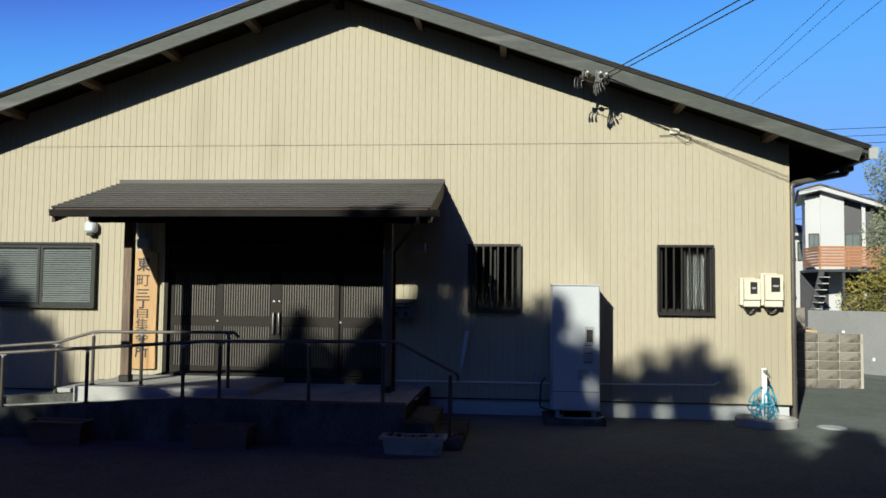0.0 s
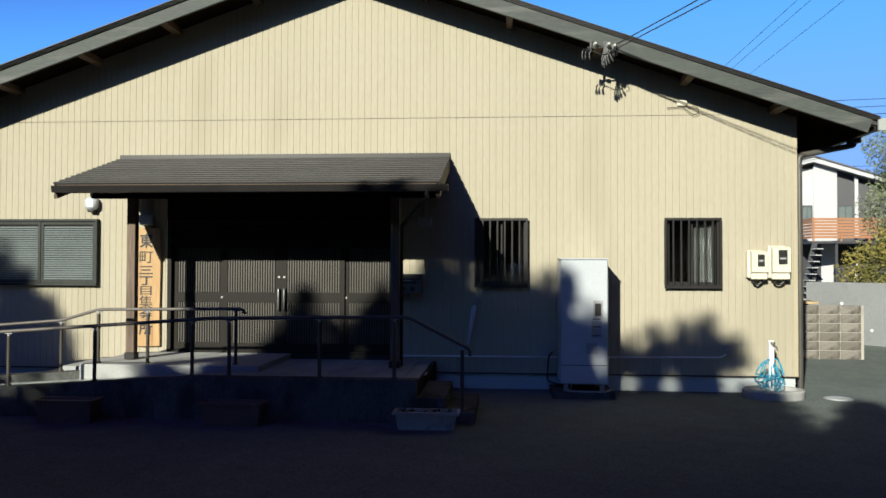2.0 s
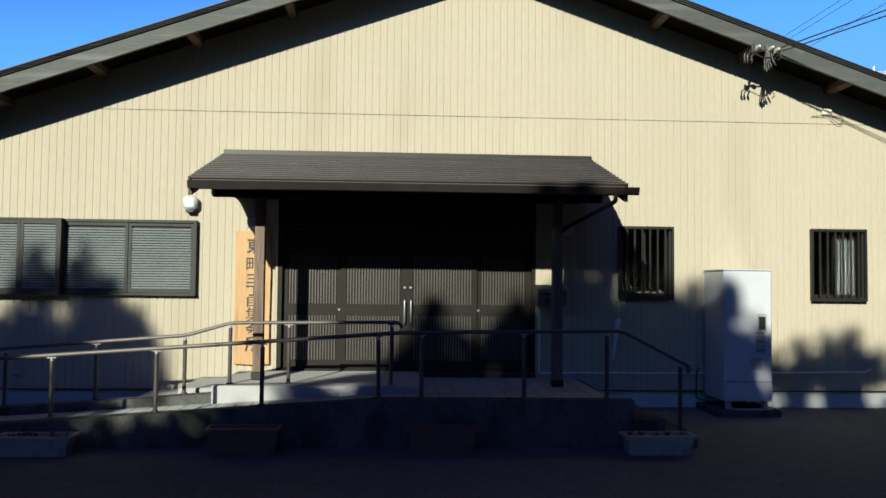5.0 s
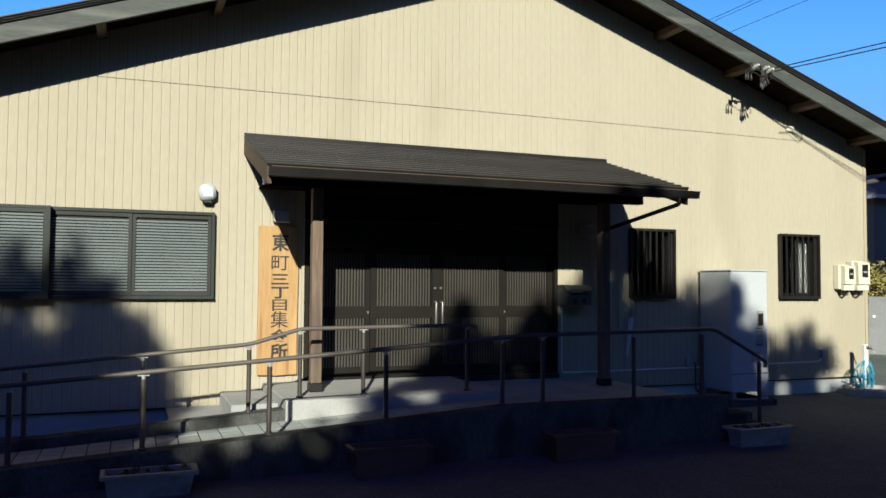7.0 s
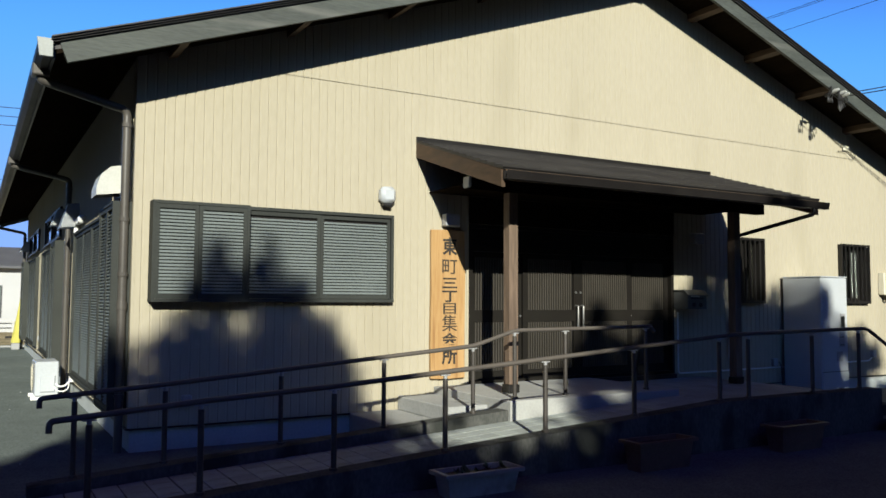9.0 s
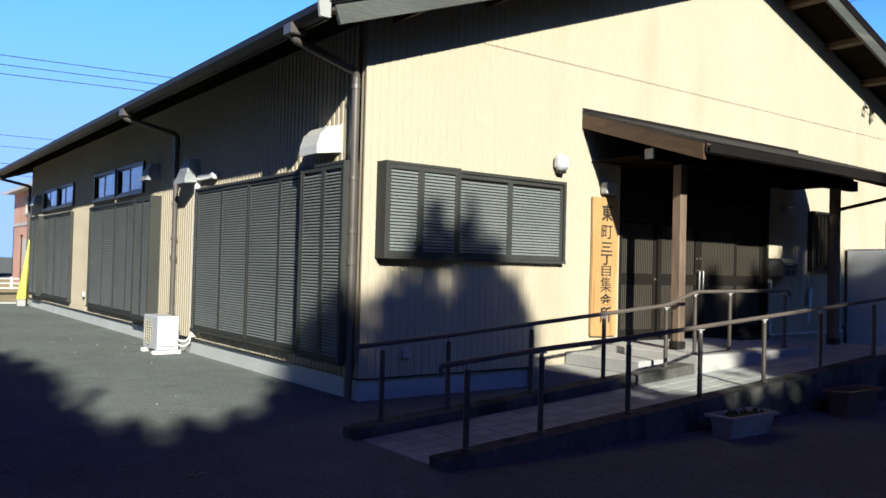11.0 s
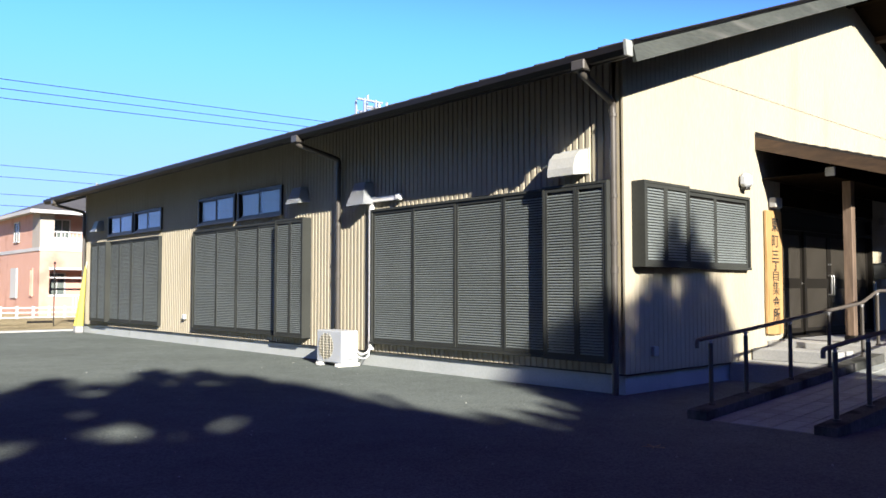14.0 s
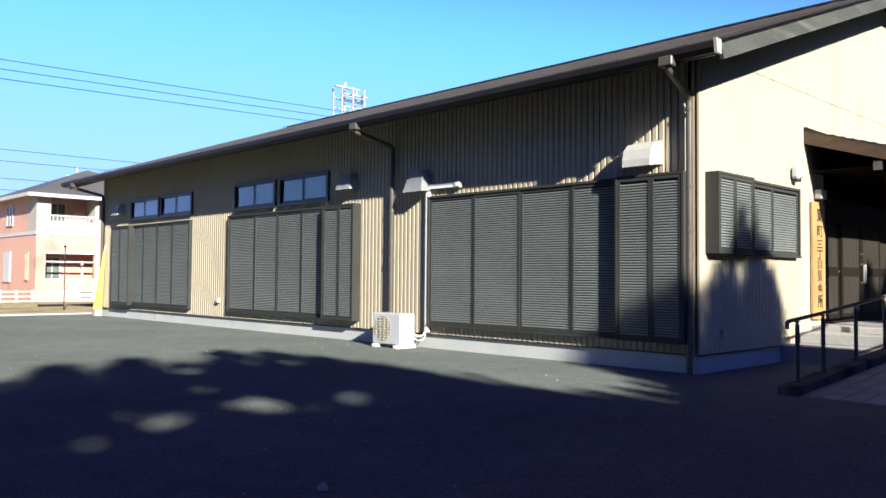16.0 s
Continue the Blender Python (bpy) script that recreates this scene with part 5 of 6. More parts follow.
STEEL = surface("galvanised_steel", (0.42, 0.43, 0.44), (0.52, 0.53, 0.54), 0.5, 0.6, 1, 20, 0.0)
tower = thing("lattice_tower", (86.4, 120, 0), "pale steel lattice tower far behind the roof", "tower")
for x in (83.7, 86.4, 89.1):
    for y in (118.6, 121.4):
        part("leg", boxes((x - 0.16, x + 0.16, y - 0.16, y + 0.16, -0.3, 38.0)), STEEL, tower)
for k in range(18):
    z = 2.0 + 2.0 * k
    for y in (118.6, 121.4):
        part("cross_bar", boxes((83.7, 89.1, y - 0.1, y + 0.1, z, z + 0.2)), STEEL, tower)
for z, x0, x1 in ((37.9, 83.0, 89.0), (36.7, 85.0, 91.0), (35.4, 83.5, 90.4)):
    part("cross_arm", boxes((x0, x1, 119.7, 120.3, z, z + 0.3)), STEEL, tower)
for x, z in ((85.5, 38.2), (88.3, 37.0), (90.2, 36.9), (89.6, 35.7)):
    part("insulator", tube(bmesh.new(), [(x, 120, z), (x, 120, z + 0.8)], 0.25, 8), STEEL, tower)


def utility_pole(x, y, h, along, arms=(), reach=0.9):
    u = thing("utility_pole", (x, y, 0), "grey concrete utility pole with steel cross arms", "utility pole", "utility poles")
    part("shaft", tube(bmesh.new(), [(x, y, -0.3), (x, y, h + 0.6)], [0.17, 0.1], 12), CONCRETE, u, "", True)
    for z in arms or (h - 0.2, h - 0.9):
        r = (x - reach, x + reach, y - 0.05, y + 0.05) if along == "x" else (x - 0.05, x + 0.05, y - reach, y + reach)
        part("cross_arm", boxes((*r, z - 0.1, z)), STEEL, u)


utility_pole(17.7, -40, 9.9, "x")
utility_pole(17.7, 70, 10.3, "x")
utility_pole(-40, 27, 8.7, "y")
utility_pole(40, 27, 10.8, "y")
utility_pole(-60, 63, 10.5, "y", (10.3, 9.6, 8.5, 7.8), 3.3)
utility_pole(60, 63, 11.0, "y", (10.9, 10.2, 9.1, 8.4), 3.3)
utility_pole(24.4, -26.5, 6.6, "x")

# ---- yard edge, right of the hall: block pier, retaining wall, hedge ----
BLOCK = surface("concrete_block", (0.134, 0.121, 0.105), (0.215, 0.199, 0.177), 0.95, 0, 3, 40, 0.25, 0.004, stain=(0.081, 0.072, 0.062), stain_at=0.56, vary=0.6)
RETAIN = surface("retaining_wall_concrete", (0.177, 0.186, 0.191), (0.226, 0.234, 0.239), 0.85, 0, 0.9, 30, 0.2, 0.004, stain=(0.151, 0.156, 0.162), stain_at=0.6)
pier = thing("block_wall", (15.4, 4.6, 0), "low weathered concrete block wall with mortar joints", "block wall")
part("mortar", boxes((14.79, 16.02, 4.515, 4.635, -0.1, 1.055), (14.79, 14.89, 4.636, 5.6, -0.1, 1.055)), surface("mortar", (0.30, 0.28, 0.25), (0.40, 0.37, 0.33), 0.95), pier)
block_me = {}
for length in (0.385, 0.19):
    me = bpy.data.meshes.new("block")
    b = box(bmesh.new(), -length / 2, length / 2, -0.065, 0.065, 0.0, 0.163, 0.006)
    b.to_mesh(me)
    b.free()
    me.materials.append(BLOCK)
    block_me[length] = me
for row in range(6):
    z, x = 0.005 + 0.177 * row, 14.785
    while x < 15.95:
        length = 0.385
        ob = new("block", block_me[length])
        ob.parent = pier
        ob.matrix_basis = Matrix.Translation(-ORIGIN[pier]) @ pose(x + length / 2, 4.565, z)
        x += length + 0.012
    y = 4.66
    while y < 5.5:
        ob = new("block", block_me[0.385])
        ob.parent = pier
        ob.matrix_basis = Matrix.Translation(-ORIGIN[pier]) @ pose(14.835, y + 0.1925, z, 0, 0, 90)
        y += 0.397
plank = thing("timber_plank", (15.0, 5.4, 1.05), "loose pale timber planks lying on the block wall", "plank")
part("plank", boxes((14.5, 15.35, 5.0, 5.2, 1.06, 1.11)), surface("pale_plank", (0.42, 0.30, 0.16), (0.55, 0.42, 0.24), 0.8, 0, 2, 30, 0.2), plank)
part("plank", boxes((14.45, 15.30, 5.22, 5.42, 1.06, 1.12)), bpy.data.materials["pale_plank"], plank)
wall = thing("retaining_wall", (20, 4.5, 0), "smooth pale grey concrete retaining wall", "retaining wall")
ang = math.degrees(math.atan2(-1.17, 1.0))
b = box(bmesh.new(), 0.0, 14.0, 0.0, 0.18, -0.2, 1.45, 0.012)
b.transform(pose(16.45, 8.75, 0, 0, 0, ang))
part("wall_panel", b, RETAIN, wall)
for u, z in ((0.9, 0.95), (1.6, 0.35), (2.0, 0.95), (3.0, 0.95), (3.6, 0.4), (4.6, 0.95)):
    b = tube(bmesh.new(), [(u, -0.001, z), (u, -0.012, z)], 0.035, 12)
    b.transform(pose(16.45, 8.75, 0, 0, 0, ang))
    part("tie_plug", b, PVC, wall, "round white tie plug")
b = box(bmesh.new(), -2.6, -0.01, 0.1, 0.3, -0.2, 1.5, 0.01)
b.transform(pose(16.45, 8.75, 0, 0, 0, 8))
part("low_wall", b, BLOCK, wall, "low block wall behind")
lid = thing("manhole_cover", (13.57, -0.44, 0), "round pale drain cover in the asphalt", "manhole cover")
part("rim", tube(bmesh.new(), [(13.57, -0.44, -0.02), (13.57, -0.44, 0.006)], 0.19, 24), LAMP_GREY, lid)
part("lid", tube(bmesh.new(), [(13.57, -0.44, 0.006), (13.57, -0.44, 0.012)], 0.165, 24), HOOD, lid)

def hedge(clumps, label, material, leaf, per):
    h = thing("shrub", (clumps[0][0], clumps[0][1], 0), label, "shrub", "shrubs behind the retaining wall")
    for c in clumps[:4]:
        part("stem", tube(bmesh.new(), [(c[0], c[1], 0), (c[0] + 0.05, c[1], c[2])], [0.04, 0.015], 6), BARK, h)
    crown("foliage", clumps, h, material, leaf, per)


hedge([(18.6, 9.9, 1.6, 0.9, 0.9), (19.6, 9.2, 1.8, 1.0, 1.0), (19.1, 9.6, 2.3, 0.7, 0.6)], "yellowing bushy shrub behind the wall", LEAF_GOLD, 0.06, 3800)
hedge([(20.6, 8.2, 1.7, 1.0, 1.0), (21.5, 7.3, 1.6, 0.9, 0.9), (21.0, 8.0, 2.4, 0.7, 0.6)], "green and gold shrub behind the wall", LEAF_GOLD, 0.06, 3800)
hedge([(22.6, 6.4, 1.6, 1.0, 1.0), (23.6, 5.2, 1.7, 1.0, 1.0), (24.6, 4.0, 1.6, 1.0, 1.0)], "dense green shrub behind the wall", LEAF, 0.06, 1800)
tree(21.2, 13.5, [(20.9, 13.4, 5.4, 1.1, 1.0), (21.6, 13.8, 4.4, 1.25, 1.1), (20.7, 13.2, 3.5, 1.1, 1.0), (22.1, 13.5, 5.8, 1.0, 0.9), (21.4, 13.6, 2.6, 1.2, 0.9), (22.6, 13.7, 3.4, 1.1, 1.2)],
     "slender grey-green garden tree above the wall", surface("olive_leaf", (0.10, 0.125, 0.065), (0.21, 0.24, 0.13), 0.6, 0, 0.8, 8, 0.0), 0.06, 2000, 0.1)

# ---- neighbouring houses ----
WHITE_WALL = surface("white_render", (0.397, 0.402, 0.402), (0.445, 0.451, 0.451), 0.85, 0, 0.6, 30, 0.1)
CREAM_WALL = surface("cream_render", (0.325, 0.296, 0.258), (0.364, 0.335, 0.296), 0.85, 0, 0.6, 30, 0.1)
GREY_PANEL = surface("dark_grey_cladding", (0.033, 0.033, 0.037), (0.048, 0.049, 0.054), 0.6, 0, 0.8, 30, 0.1)
PINK = surface("salmon_render", (0.472, 0.271, 0.206), (0.529, 0.314, 0.246), 0.85, 0, 0.5, 30, 0.12, stain=(0.393, 0.206, 0.157), stain_at=0.62)
SLATE = surface("grey_roof_tile", (0.062, 0.064, 0.072), (0.10, 0.102, 0.11), 0.7, 0, 0.8, 12, 0.3, 0.02)
DECK = surface("deck_timber", (0.27, 0.12, 0.055), (0.38, 0.185, 0.09), 0.7, 0, 2, 25, 0.2, 0.003, (0.3, 1, 3))
PANE = surface("far_window_glass", (0.10, 0.125, 0.12), (0.15, 0.18, 0.17), 0.12, 0, 1, 10, 0.0)


def pane_in(parent, axis, at, a0, a1, z0, z1, out, frame_mat=WHITE_WALL):
    """A framed window on a wall that faces along an axis ('x' or 'y'); out is the way that the wall faces."""
    f, d = 0.06, 0.05 * out
    def slab(u0, u1, w0, w1, p, q):
        p, q = sorted((at + p, at + q))
        return (p, q, u0, u1, w0, w1) if axis == "x" else (u0, u1, p, q, w0, w1)
    w = part("window", boxes(slab(a0 - f, a1 + f, z1, z1 + f, 0.002 * out, d), slab(a0 - f, a1 + f, z0 - f, z0, 0.002 * out, d * 1.5), slab(a0 - f, a0, z0, z1, 0.002 * out, d), slab(a1, a1 + f, z0, z1, 0.002 * out, d),
                             slab((a0 + a1) / 2 - 0.02, (a0 + a1) / 2 + 0.02, z0, z1, 0.003 * out, d * 0.8)), frame_mat, parent)
    part("pane", boxes(slab(a0, a1, z0, z1, 0.004 * out, 0.012 * out)), PANE, w)


def hip_roof(parent, x0, x1, y0, y1, z, h, over, material, label):
    x0, x1, y0, y1 = x0 - over, x1 + over, y0 - over, y1 + over
    bm, r = bmesh.new(), min(x1 - x0, y1 - y0) / 2
    c = [bm.verts.new(p) for p in ((x0, y0, z), (x1, y0, z), (x1, y1, z), (x0, y1, z))]
    if x1 - x0 > y1 - y0:
        t = [bm.verts.new(((x0 + r, (y0 + y1) / 2, z + h))), bm.verts.new((x1 - r, (y0 + y1) / 2, z + h))]
        for q in ((c[0], c[1], t[1], t[0]), (c[1], c[2], t[1]), (c[2], c[3], t[0], t[1]), (c[3], c[0], t[0])):
            bm.faces.new(q)
    else:
        t = [bm.verts.new(((x0 + x1) / 2, y0 + r, z + h)), bm.verts.new(((x0 + x1) / 2, y1 - r, z + h))]
        for q in ((c[0], c[1], t[0]), (c[1], c[2], t[1], t[0]), (c[2], c[3], t[1]), (c[3], c[0], t[0], t[1])):
            bm.faces.new(q)
    bm.faces.new(c[::-1])
    part("roof", bm, material, parent, label)
    part("eave_board", boxes((x0, x1, y0 - 0.03, y0, z - 0.14, z + 0.02), (x0 - 0.03, x0, y0 - 0.03, y1, z - 0.14, z + 0.02), (x0, x1, y0, y1, z - 0.04, z - 0.005)), WHITE_WALL, parent, "white eaves")


pink = thing("salmon_house", (6.5, 38, 0), "two-storey salmon-pink house with white trim and balcony", "house")
hx, hy = 3.1, 34.0
part("lower_wall", boxes((hx, hx + 0.2, hy + 0.2, hy + 8, -0.4, 3.0), (hx + 0.2, hx + 0.42, hy, hy + 0.2, -0.4, 3.0), (hx + 0.42, hx + 2.6, hy, hy + 0.2, 2.12, 3.0), (hx + 0.42, hx + 2.6, hy, hy + 0.2, -0.4, 0.98),
                         (hx + 2.6, hx + 7, hy, hy + 0.2, -0.4, 3.0), (hx, hx + 0.2, hy, hy + 0.2, -0.4, 3.0), (hx + 0.2, hx + 7, hy + 1.3, hy + 1.5, -0.4, 3.0), (hx + 6.8, hx + 7, hy + 0.2, hy + 8, -0.4, 3.0), (hx, hx + 7, hy + 7.8, hy + 8, -0.4, 3.0)), PINK, pink, "salmon ground-floor walls")
part("band", boxes((hx - 0.03, hx + 7.03, hy - 0.04, hy - 0.002, 2.98, 3.14), (hx - 0.04, hx - 0.002, hy - 0.002, hy + 8, 2.98, 3.14)), WHITE_WALL, pink, "white band between the storeys")
part("upper_wall", boxes((hx, hx + 0.2, hy + 1.2, hy + 8, 3.0, 4.75), (hx + 0.2, hx + 7, hy + 1.2, hy + 1.4, 3.0, 4.75), (hx + 6.8, hx + 7, hy + 1.4, hy + 8, 3.0, 4.75)), PINK, pink, "salmon upper walls")
part("upper_corner", boxes((hx - 0.015, hx + 0.6, hy, hy + 1.19, 3.14, 4.75)), CREAM_WALL, pink, "cream upper corner bay")
part("balcony_parapet", boxes((hx + 0.3, hx + 2.7, hy - 0.02, hy + 0.10, 3.14, 3.62), (hx + 2.6, hx + 2.72, hy, hy + 1.2, 3.14, 4.75)), WHITE_WALL, pink, "white balcony parapet")
for k in range(11):
    x = hx + 0.7 + 0.18 * k
    part("balcony_bar", boxes((x, x + 0.035, hy + 0.04, hy + 0.08, 3.62, 3.84)), WHITE_WALL, pink)
part("balcony_rail", boxes((hx + 0.6, hx + 2.7, hy + 0.03, hy + 0.09, 3.84, 3.91)), WHITE_WALL, pink)
for z in (2.12, 0.88):
    part("porch_lintel", boxes((hx + 0.40, hx + 2.62, hy - 0.03, hy - 0.002, z, z + 0.1)), WHITE_WALL, pink, "white trim round the recess")
for k in range(5):
    part("porch_bar", boxes((hx + 1.45 + 0.13 * k, hx + 1.49 + 0.13 * k, hy - 0.028, hy - 0.005, 0.15, 0.90)), WHITE_WALL, pink)
pane_in(pink, "y", hy + 1.3, hx + 0.8, hx + 1.45, 0.3, 1.95, -1)
part("shutter_box", boxes((hx + 0.50, hx + 0.72, hy + 1.18, hy + 1.298, 0.3, 2.0)), WHITE_WALL, pink, "white shutter box beside the window")
part("porch_beam", boxes((hx + 0.43, hx + 2.59, hy + 0.06, hy + 0.12, 1.72, 1.79)), WHITE_WALL, pink, "pale drying bar across the recess")
part("porch_post", boxes((hx + 2.18, hx + 2.28, hy + 0.5, hy + 0.6, 0.98, 1.75)), WHITE_WALL, pink)
pane_in(pink, "y", hy + 1.2, hx + 0.95, hx + 1.6, 3.2, 4.5, -1)
part("shutter_box", boxes((hx + 0.61, hx + 0.86, hy + 1.08, hy + 1.198, 3.2, 4.55)), WHITE_WALL, pink, "white shutter box beside the window")
pane_in(pink, "x", hx, hy + 3.4, hy + 4.2, 3.55, 4.45, -1)
pane_in(pink, "x", hx, hy + 3.6, hy + 4.6, 0.85, 2.2, -1, WHITE_WALL)
part("shutter_panel", boxes((hx - 0.06, hx - 0.013, hy + 3.6, hy + 4.6, 0.85, 2.2)), WHITE_WALL, pink, "white shutter panel")
pane_in(pink, "x", hx, hy + 1.0, hy + 1.3, 0.95, 2.15, -1, PINK)
part("downspout", tube(bmesh.new(), [(hx + 2.7, hy - 0.06, -0.3), (hx + 2.7, hy - 0.06, 4.6)], 0.05, 8), WHITE_WALL, pink)
hip_roof(pink, hx, hx + 7, hy, hy + 8, 4.80, 1.75, 0.55, SLATE, "dark grey hipped roof")

fence = thing("white_fence", (2.5, 31, 0), "low white garden fence before the pink house", "fence")
for k in range(9):
    x = 0.2 + 0.62 * k
    part("fence_post", boxes((x - 0.05, x + 0.05, 30.95, 31.05, -0.3, 0.52)), WHITE_WALL, fence)
for z in (0.05, 0.25, 0.45):
    part("fence_rail", boxes((-3.0, 5.3, 30.98, 31.02, z - 0.03, z + 0.03)), WHITE_WALL, fence)
part("fence_panel", boxes((-3.2, 0.15, 31.1, 31.16, -0.3, 0.62)), WHITE_WALL, fence, "white fence panel")
part("fence_panel", boxes((3.9, 5.3, 31.1, 31.16, -0.3, 0.5)), WHITE_WALL, fence, "white fence panel")
post = thing("sign_post", (0.45, 22.7, 0), "thin dark steel post standing in the verge", "post")
part("post", tube(bmesh.new(), [(0.45, 22.7, -0.2), (0.45, 22.7, 2.05)], 0.018, 10), DARK_METAL, post)
part("cap", tube(bmesh.new(), [(0.45, 22.7, 2.05), (0.45, 22.7, 2.13)], [0.05, 0.02], 10), DARK_METAL, post)
part("cross_bar", boxes((-0.35, 0.42, 22.69, 22.72, 0.12, 0.2)), DARK_METAL, post)

white = thing("white_house", (-6, 55, 0), "far white house with long dark grey roof", "house")
part("wall", boxes((-16, 3.0, 50, 58, -0.3, 3.5)), WHITE_WALL, white)
bm = prism(bmesh.new(), [(49.4, 3.35), (54, 4.75), (58.6, 3.35), (58.6, 3.50), (54, 4.93), (49.4, 3.50)], "x", -16.5, 3.4)
part("roof", bm, SLATE, white, "dark grey roof")
pane_in(white, "y", 50, -4.0, -2.5, 1.0, 2.3, -1)
pane_in(white, "y", 50, -1.6, 0.2, -0.1, 2.2, -1, GREY_PANEL)

# white house, deck and car shelter beyond the retaining wall
villa = thing("white_villa", (24.85, 31, 0), "tall white house with sloping roof and dark panel", "house")
part("wall", boxes((24.15, 24.85, 31.2, 36, -0.2, 7.0)), WHITE_WALL, villa)
part("wall", prism(bmesh.new(), [(24.85, -0.2), (25.95, -0.2), (25.95, 6.85), (24.85, 7.2)], "y", 31.0, 36.0), WHITE_WALL, villa)
part("dark_panel", prism(bmesh.new(), [(25.951, -0.2), (26.75, -0.2), (26.75, 6.55), (25.951, 6.84)], "y", 31.3, 36.0), GREY_PANEL, villa, "dark grey cladding panel")
part("white_fin", boxes((26.75, 26.92, 31.0, 36.0, -0.2, 6.45)), WHITE_WALL, villa)
part("dark_panel", prism(bmesh.new(), [(26.921, -0.2), (29.5, -0.2), (29.5, 5.5), (26.921, 6.42)], "y", 31.3, 36.0), GREY_PANEL, villa)
bm = prism(bmesh.new(), [(23.85, 7.02), (24.85, 7.24), (29.8, 5.45), (29.8, 5.65), (24.85, 7.48), (23.85, 7.22)], "y", 30.5, 36.5)
part("roof", bm, WHITE_WALL, villa, "white-edged sloping roof")
bm = prism(bmesh.new(), [(23.75, 7.23), (24.85, 7.49), (29.8, 5.66), (29.8, 5.72), (24.85, 7.57), (23.75, 7.30)], "y", 30.4, 36.6)
part("roof_sheet", bm, SLATE, villa, "dark roof sheet")
pane_in(villa, "y", 31.2, 24.35, 24.75, 4.2, 5.0, -1, GREY_PANEL)
pane_in(villa, "y", 31.3, 26.05, 26.65, 4.2, 5.0, -1, GREY_PANEL)
villa.rotation_euler.z = radians(-17)
small = thing("grey_roof_house", (24.2, 41, 0), "far house with blue-grey roof and pale walls", "house")
part("wall", boxes((21.2, 27.3, 38, 44, -0.2, 5.5)), WHITE_WALL, small)
hip_roof(small, 21.2, 27.3, 38, 44, 5.55, 1.6, 0.5, SLATE, "blue-grey hipped roof")
pane_in(small, "y", 38, 26.1, 26.8, 4.0, 5.0, -1, GREY_PANEL)
deck = thing("timber_deck", (26, 29, 0), "raised deck with horizontal timber slat fence over a car shelter", "deck")
for k in range(7):
    z = 3.25 + 0.145 * k
    part("slat", boxes((23.85, 29.5, 28.40, 28.43, z, z + 0.115)), DECK, deck)
    part("slat", boxes((23.82, 23.85, 28.43, 30.5, z, z + 0.115)), DECK, deck)
for x in (23.9, 25.2, 26.5, 27.8, 29.1):
    part("fence_post", boxes((x - 0.04, x + 0.04, 28.431, 28.50, 3.1, 4.27)), DECK, deck)
part("deck_floor", boxes((23.8, 29.5, 28.44, 31.0, 3.0, 3.12)), GREY_PANEL, deck, "dark deck frame")
for x in (23.95, 25.0, 26.7, 29.2):
    part("pillar", boxes((x - 0.06, x + 0.06, 28.5, 28.62, -0.2, 3.0)), GREY_PANEL, deck)
part("back_wall", boxes((23.8, 29.5, 30.9, 31.0, -0.2, 3.0)), GREY_PANEL, deck, "dark rear wall of the shelter")
stair = part("stair_string", prism(bmesh.new(), [(23.0, 0.0), (23.3, 0.0), (24.0, 3.0), (23.75, 3.0)], "y", 28.2, 28.28), GREY_PANEL, deck, "dark stair string")
for k in range(9):
    part("stair_tread", boxes((23.1 + 0.075 * k, 23.4 + 0.075 * k, 27.5, 28.2, 0.3 + 0.3 * k, 0.34 + 0.3 * k)), HOOD, deck)
dark = thing("dark_house", (38, 20, 0), "dark-walled two-storey house behind the shrubs", "house")
part("wall", boxes((32, 42, 16, 24, -0.2, 5.6)), surface("brown_cladding", (0.10, 0.085, 0.075), (0.15, 0.13, 0.115), 0.7, 0, 0.6, 20, 0.1), dark)
hip_roof(dark, 32, 42, 16, 24, 5.65, 1.9, 0.6, SLATE, "dark grey roof")
pane_in(dark, "x", 32, 17.2, 19.0, 3.4, 4.7, -1, GREY_PANEL)
pane_in(dark, "x", 32, 20.4, 22.2, 3.4, 4.7, -1, GREY_PANEL)
pane_in(dark, "x", 32, 17.2, 19.0, 0.8, 2.2, -1, GREY_PANEL)

# ---- yellow flag leaning at the far corner ----
YELLOW = surface("yellow_cloth", (0.40, 0.37, 0.06), (0.47, 0.44, 0.10), 0.7, 0, 3, 60, 0.1)
flag = thing("yellow_flag", (-0.22, 18.12, 0), "furled yellow cloth flag leaning at the wall end", "flag")
bm, n = bmesh.new(), 22
rows = []
for j in range(9):
    h = j / 8
    r = 0.10 * (1 - h) + 0.02
    rows.append([bm.verts.new((-0.22 + 0.15 * h + (r * (1 + 0.16 * math.sin(5 * a + 2 * h))) * math.cos(a), 18.12 + 0.8 * (r * (1 + 0.16 * math.sin(5 * a + 2 * h))) * math.sin(a), 0.20 + 1.68 * h)) for a in (2 * math.pi * k / n for k in range(n))])
for a, b in zip(rows, rows[1:]):
    for k in range(n):
        bm.faces.new((a[k], a[(k + 1) % n], b[(k + 1) % n], b[k]))
part("cloth", bm, YELLOW, flag, "", True)
part("pole", tube(bmesh.new(), [(-0.235, 18.12, 0.0), (-0.045, 18.12, 2.0)], 0.012, 8), PVC, flag)
part("base", boxes((-0.34, -0.12, 18.02, 18.22, 0.0, 0.19), bevel=0.02), LAMP_GREY, flag, "grey weighted base")

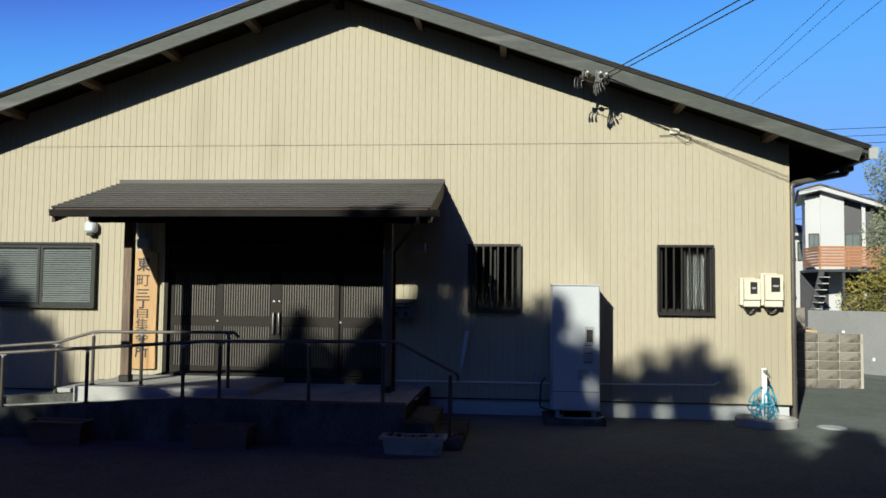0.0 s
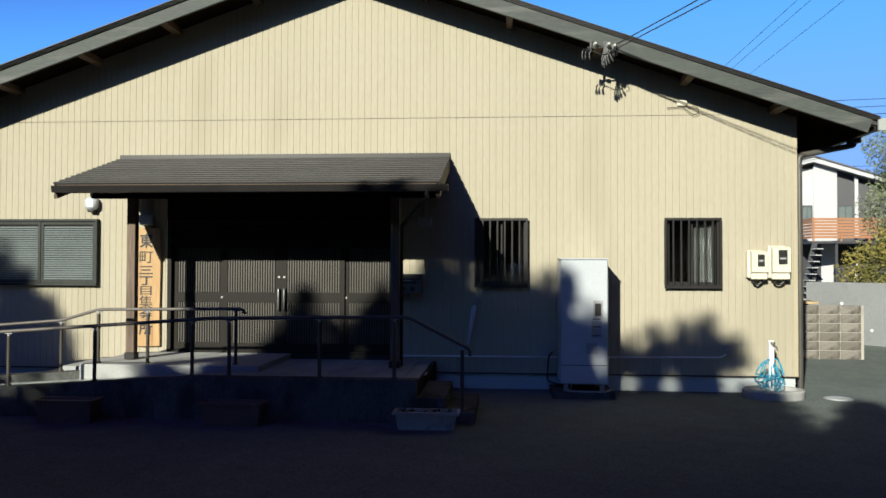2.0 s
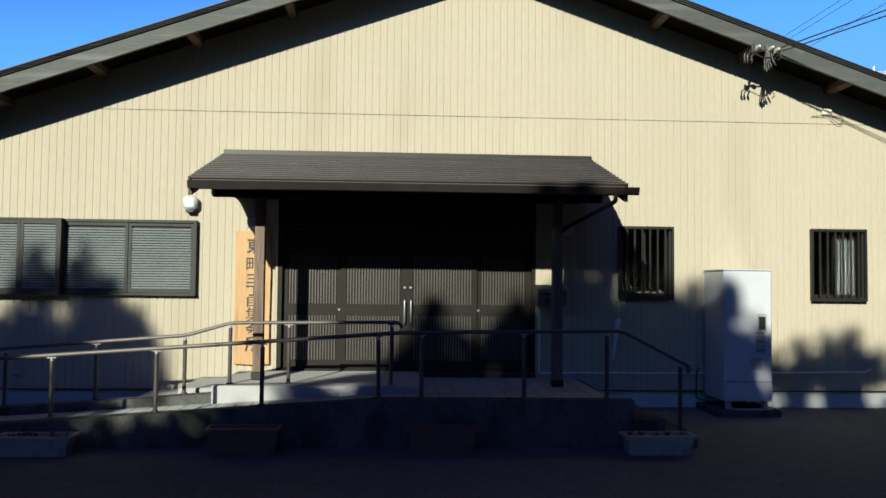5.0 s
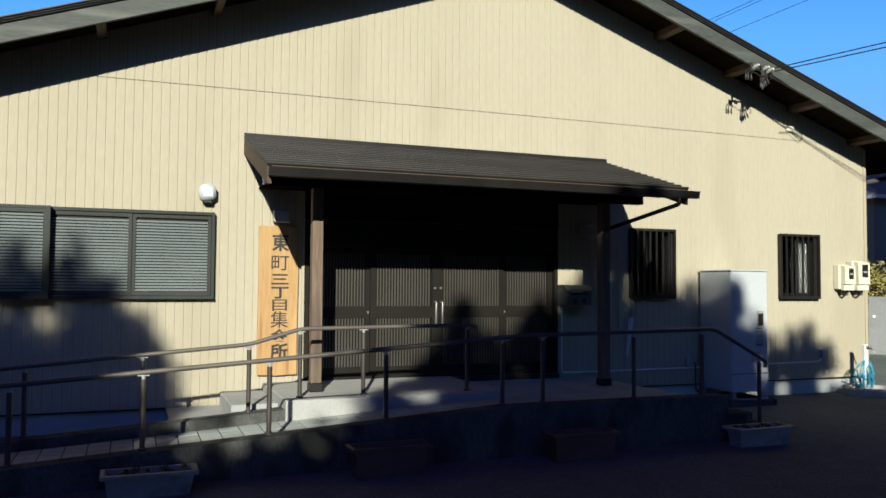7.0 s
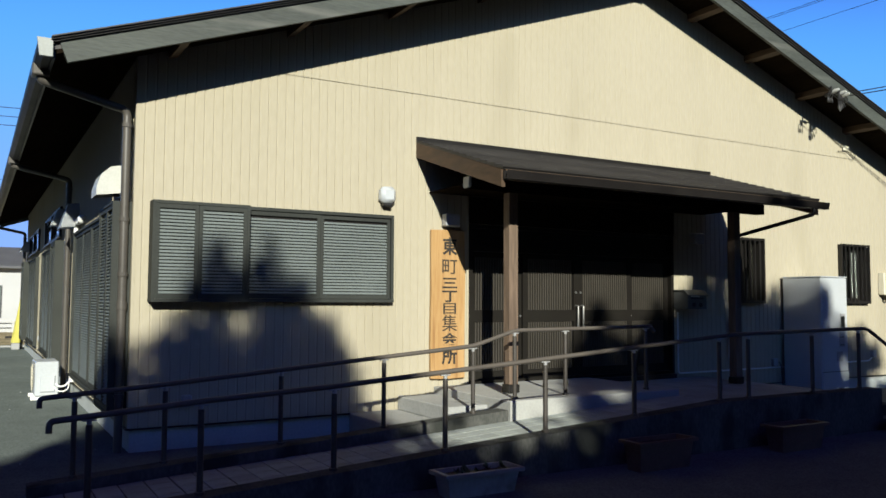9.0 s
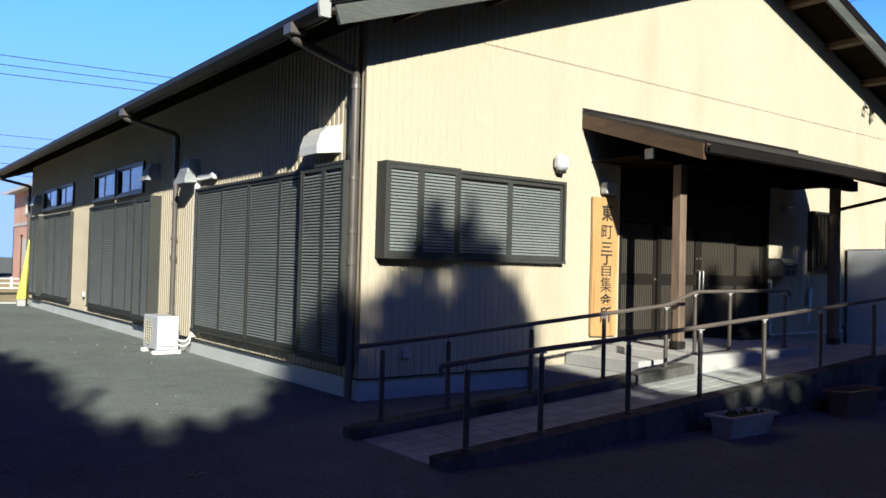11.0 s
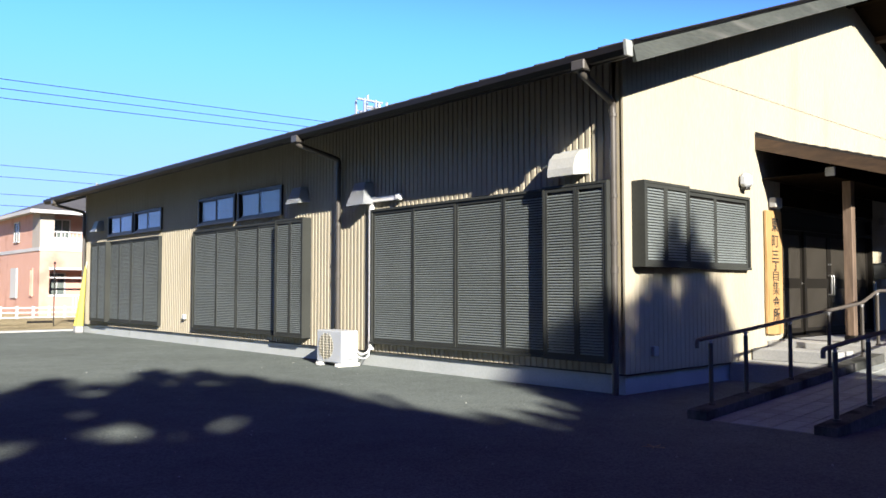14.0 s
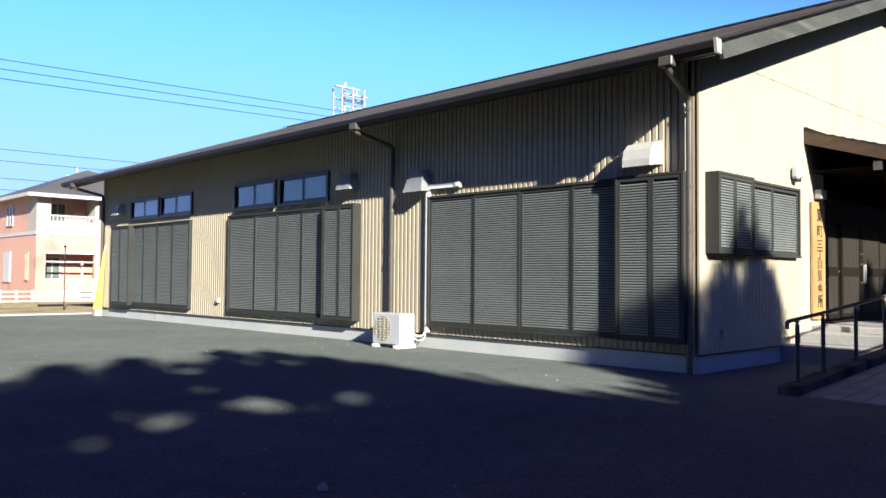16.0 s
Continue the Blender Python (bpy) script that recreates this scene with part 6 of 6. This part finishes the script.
# ---- verge and edging beyond the yard; grit ----
VERGE = loose("dry_verge", (0.34, 0.29, 0.18), ((0.8, 0.7, 1.3), (6.0, 0.8, 1.2), (40.0, 0.7, 1.3)))
bm = boxes((-40, 12, 19.75, 49.0, -0.2, 0.008))
tagged(part("verge", bm, VERGE), "dry grass and soil verge beyond the asphalt", "verge", kind="structure")
tagged(part("edging", boxes((-40, 0.6, 19.45, 19.75, -0.1, 0.05), bevel=0.01), CONCRETE), "pale concrete edging strip", "kerb", kind="structure")
rnd = random.Random(3)
bm = bmesh.new()
for _ in range(130):
    x, y, s = rnd.uniform(-9, 0.0), rnd.uniform(-5.0, 8), rnd.uniform(0.003, 0.009)
    m = bmesh.ops.create_icosphere(bm, subdivisions=1, radius=s)
    bmesh.ops.translate(bm, verts=m["verts"], vec=(x, y, s * 0.5))
grit = part("grit", bm, TILE)
tagged(grit, "fine pale grit scattered on the asphalt", "grit", kind="stuff")
stone = bmesh.new()
bmesh.ops.create_icosphere(stone, subdivisions=2, radius=0.03)
for v in stone.verts:
    v.co *= 1 + 0.4 * math.sin(70 * v.co.x + 3) * math.cos(60 * v.co.y + 50 * v.co.z)
stone.transform(Matrix.Translation((-6.50, -1.29, 0.016)))
tagged(part("stone", stone, PALE_CONCRETE), "small pale stone lying on the asphalt", "stone")
DRY_STEM = surface("dry_stem", (0.3, 0.24, 0.14), (0.4, 0.32, 0.2), 0.9)
twig = thing("dry_twig", (-2.40, -1.95, 0), "small dry twigs lying on the asphalt", "twig")
for k in range(5):
    a = k * 1.2
    part("twig", tube(bmesh.new(), [(-2.40, -1.95, 0.008), (-2.40 + 0.09 * math.cos(a), -1.95 + 0.09 * math.sin(a), 0.012)], 0.004, 5), DRY_STEM, twig)

# ---- paving pieces ----
tile_me = bpy.data.meshes.new("tile")
bm = box(bmesh.new(), -0.092, 0.092, -0.0925, 0.0925, -0.012, 0.0, 0.003)
bm.to_mesh(tile_me)
bm.free()
tile_me.materials.append(TILE)
rnd = random.Random(11)
tilt = math.degrees(math.atan(0.401 / 6.4))
x = -0.80
while x < 5.4:
    for j in range(5):
        ob = new("tile", tile_me)
        ob.parent = ramp
        ob.matrix_basis = Matrix.Translation(-ORIGIN[ramp]) @ pose(x, -2.433 + 0.194 * j, ramp_z(x) + 0.002 + rnd.uniform(-0.001, 0.001), 0, -tilt, 0)
    x += 0.1935
bm = bmesh.new()
x = 5.56
while x < 8.0:
    y = -2.433
    while y < -0.1:
        if not (y > -1.6 and x < 5.9):
            box(bm, x - 0.092, min(x + 0.092, 7.99), y - 0.0925, y + 0.0925, 0.39, 0.405 + rnd.uniform(-0.001, 0.001))
        y += 0.194
    x += 0.1935
tagged(part("landing_tiles", bm, TILE, ramp, "grey paving tiles of the landing"), kind="stuff")
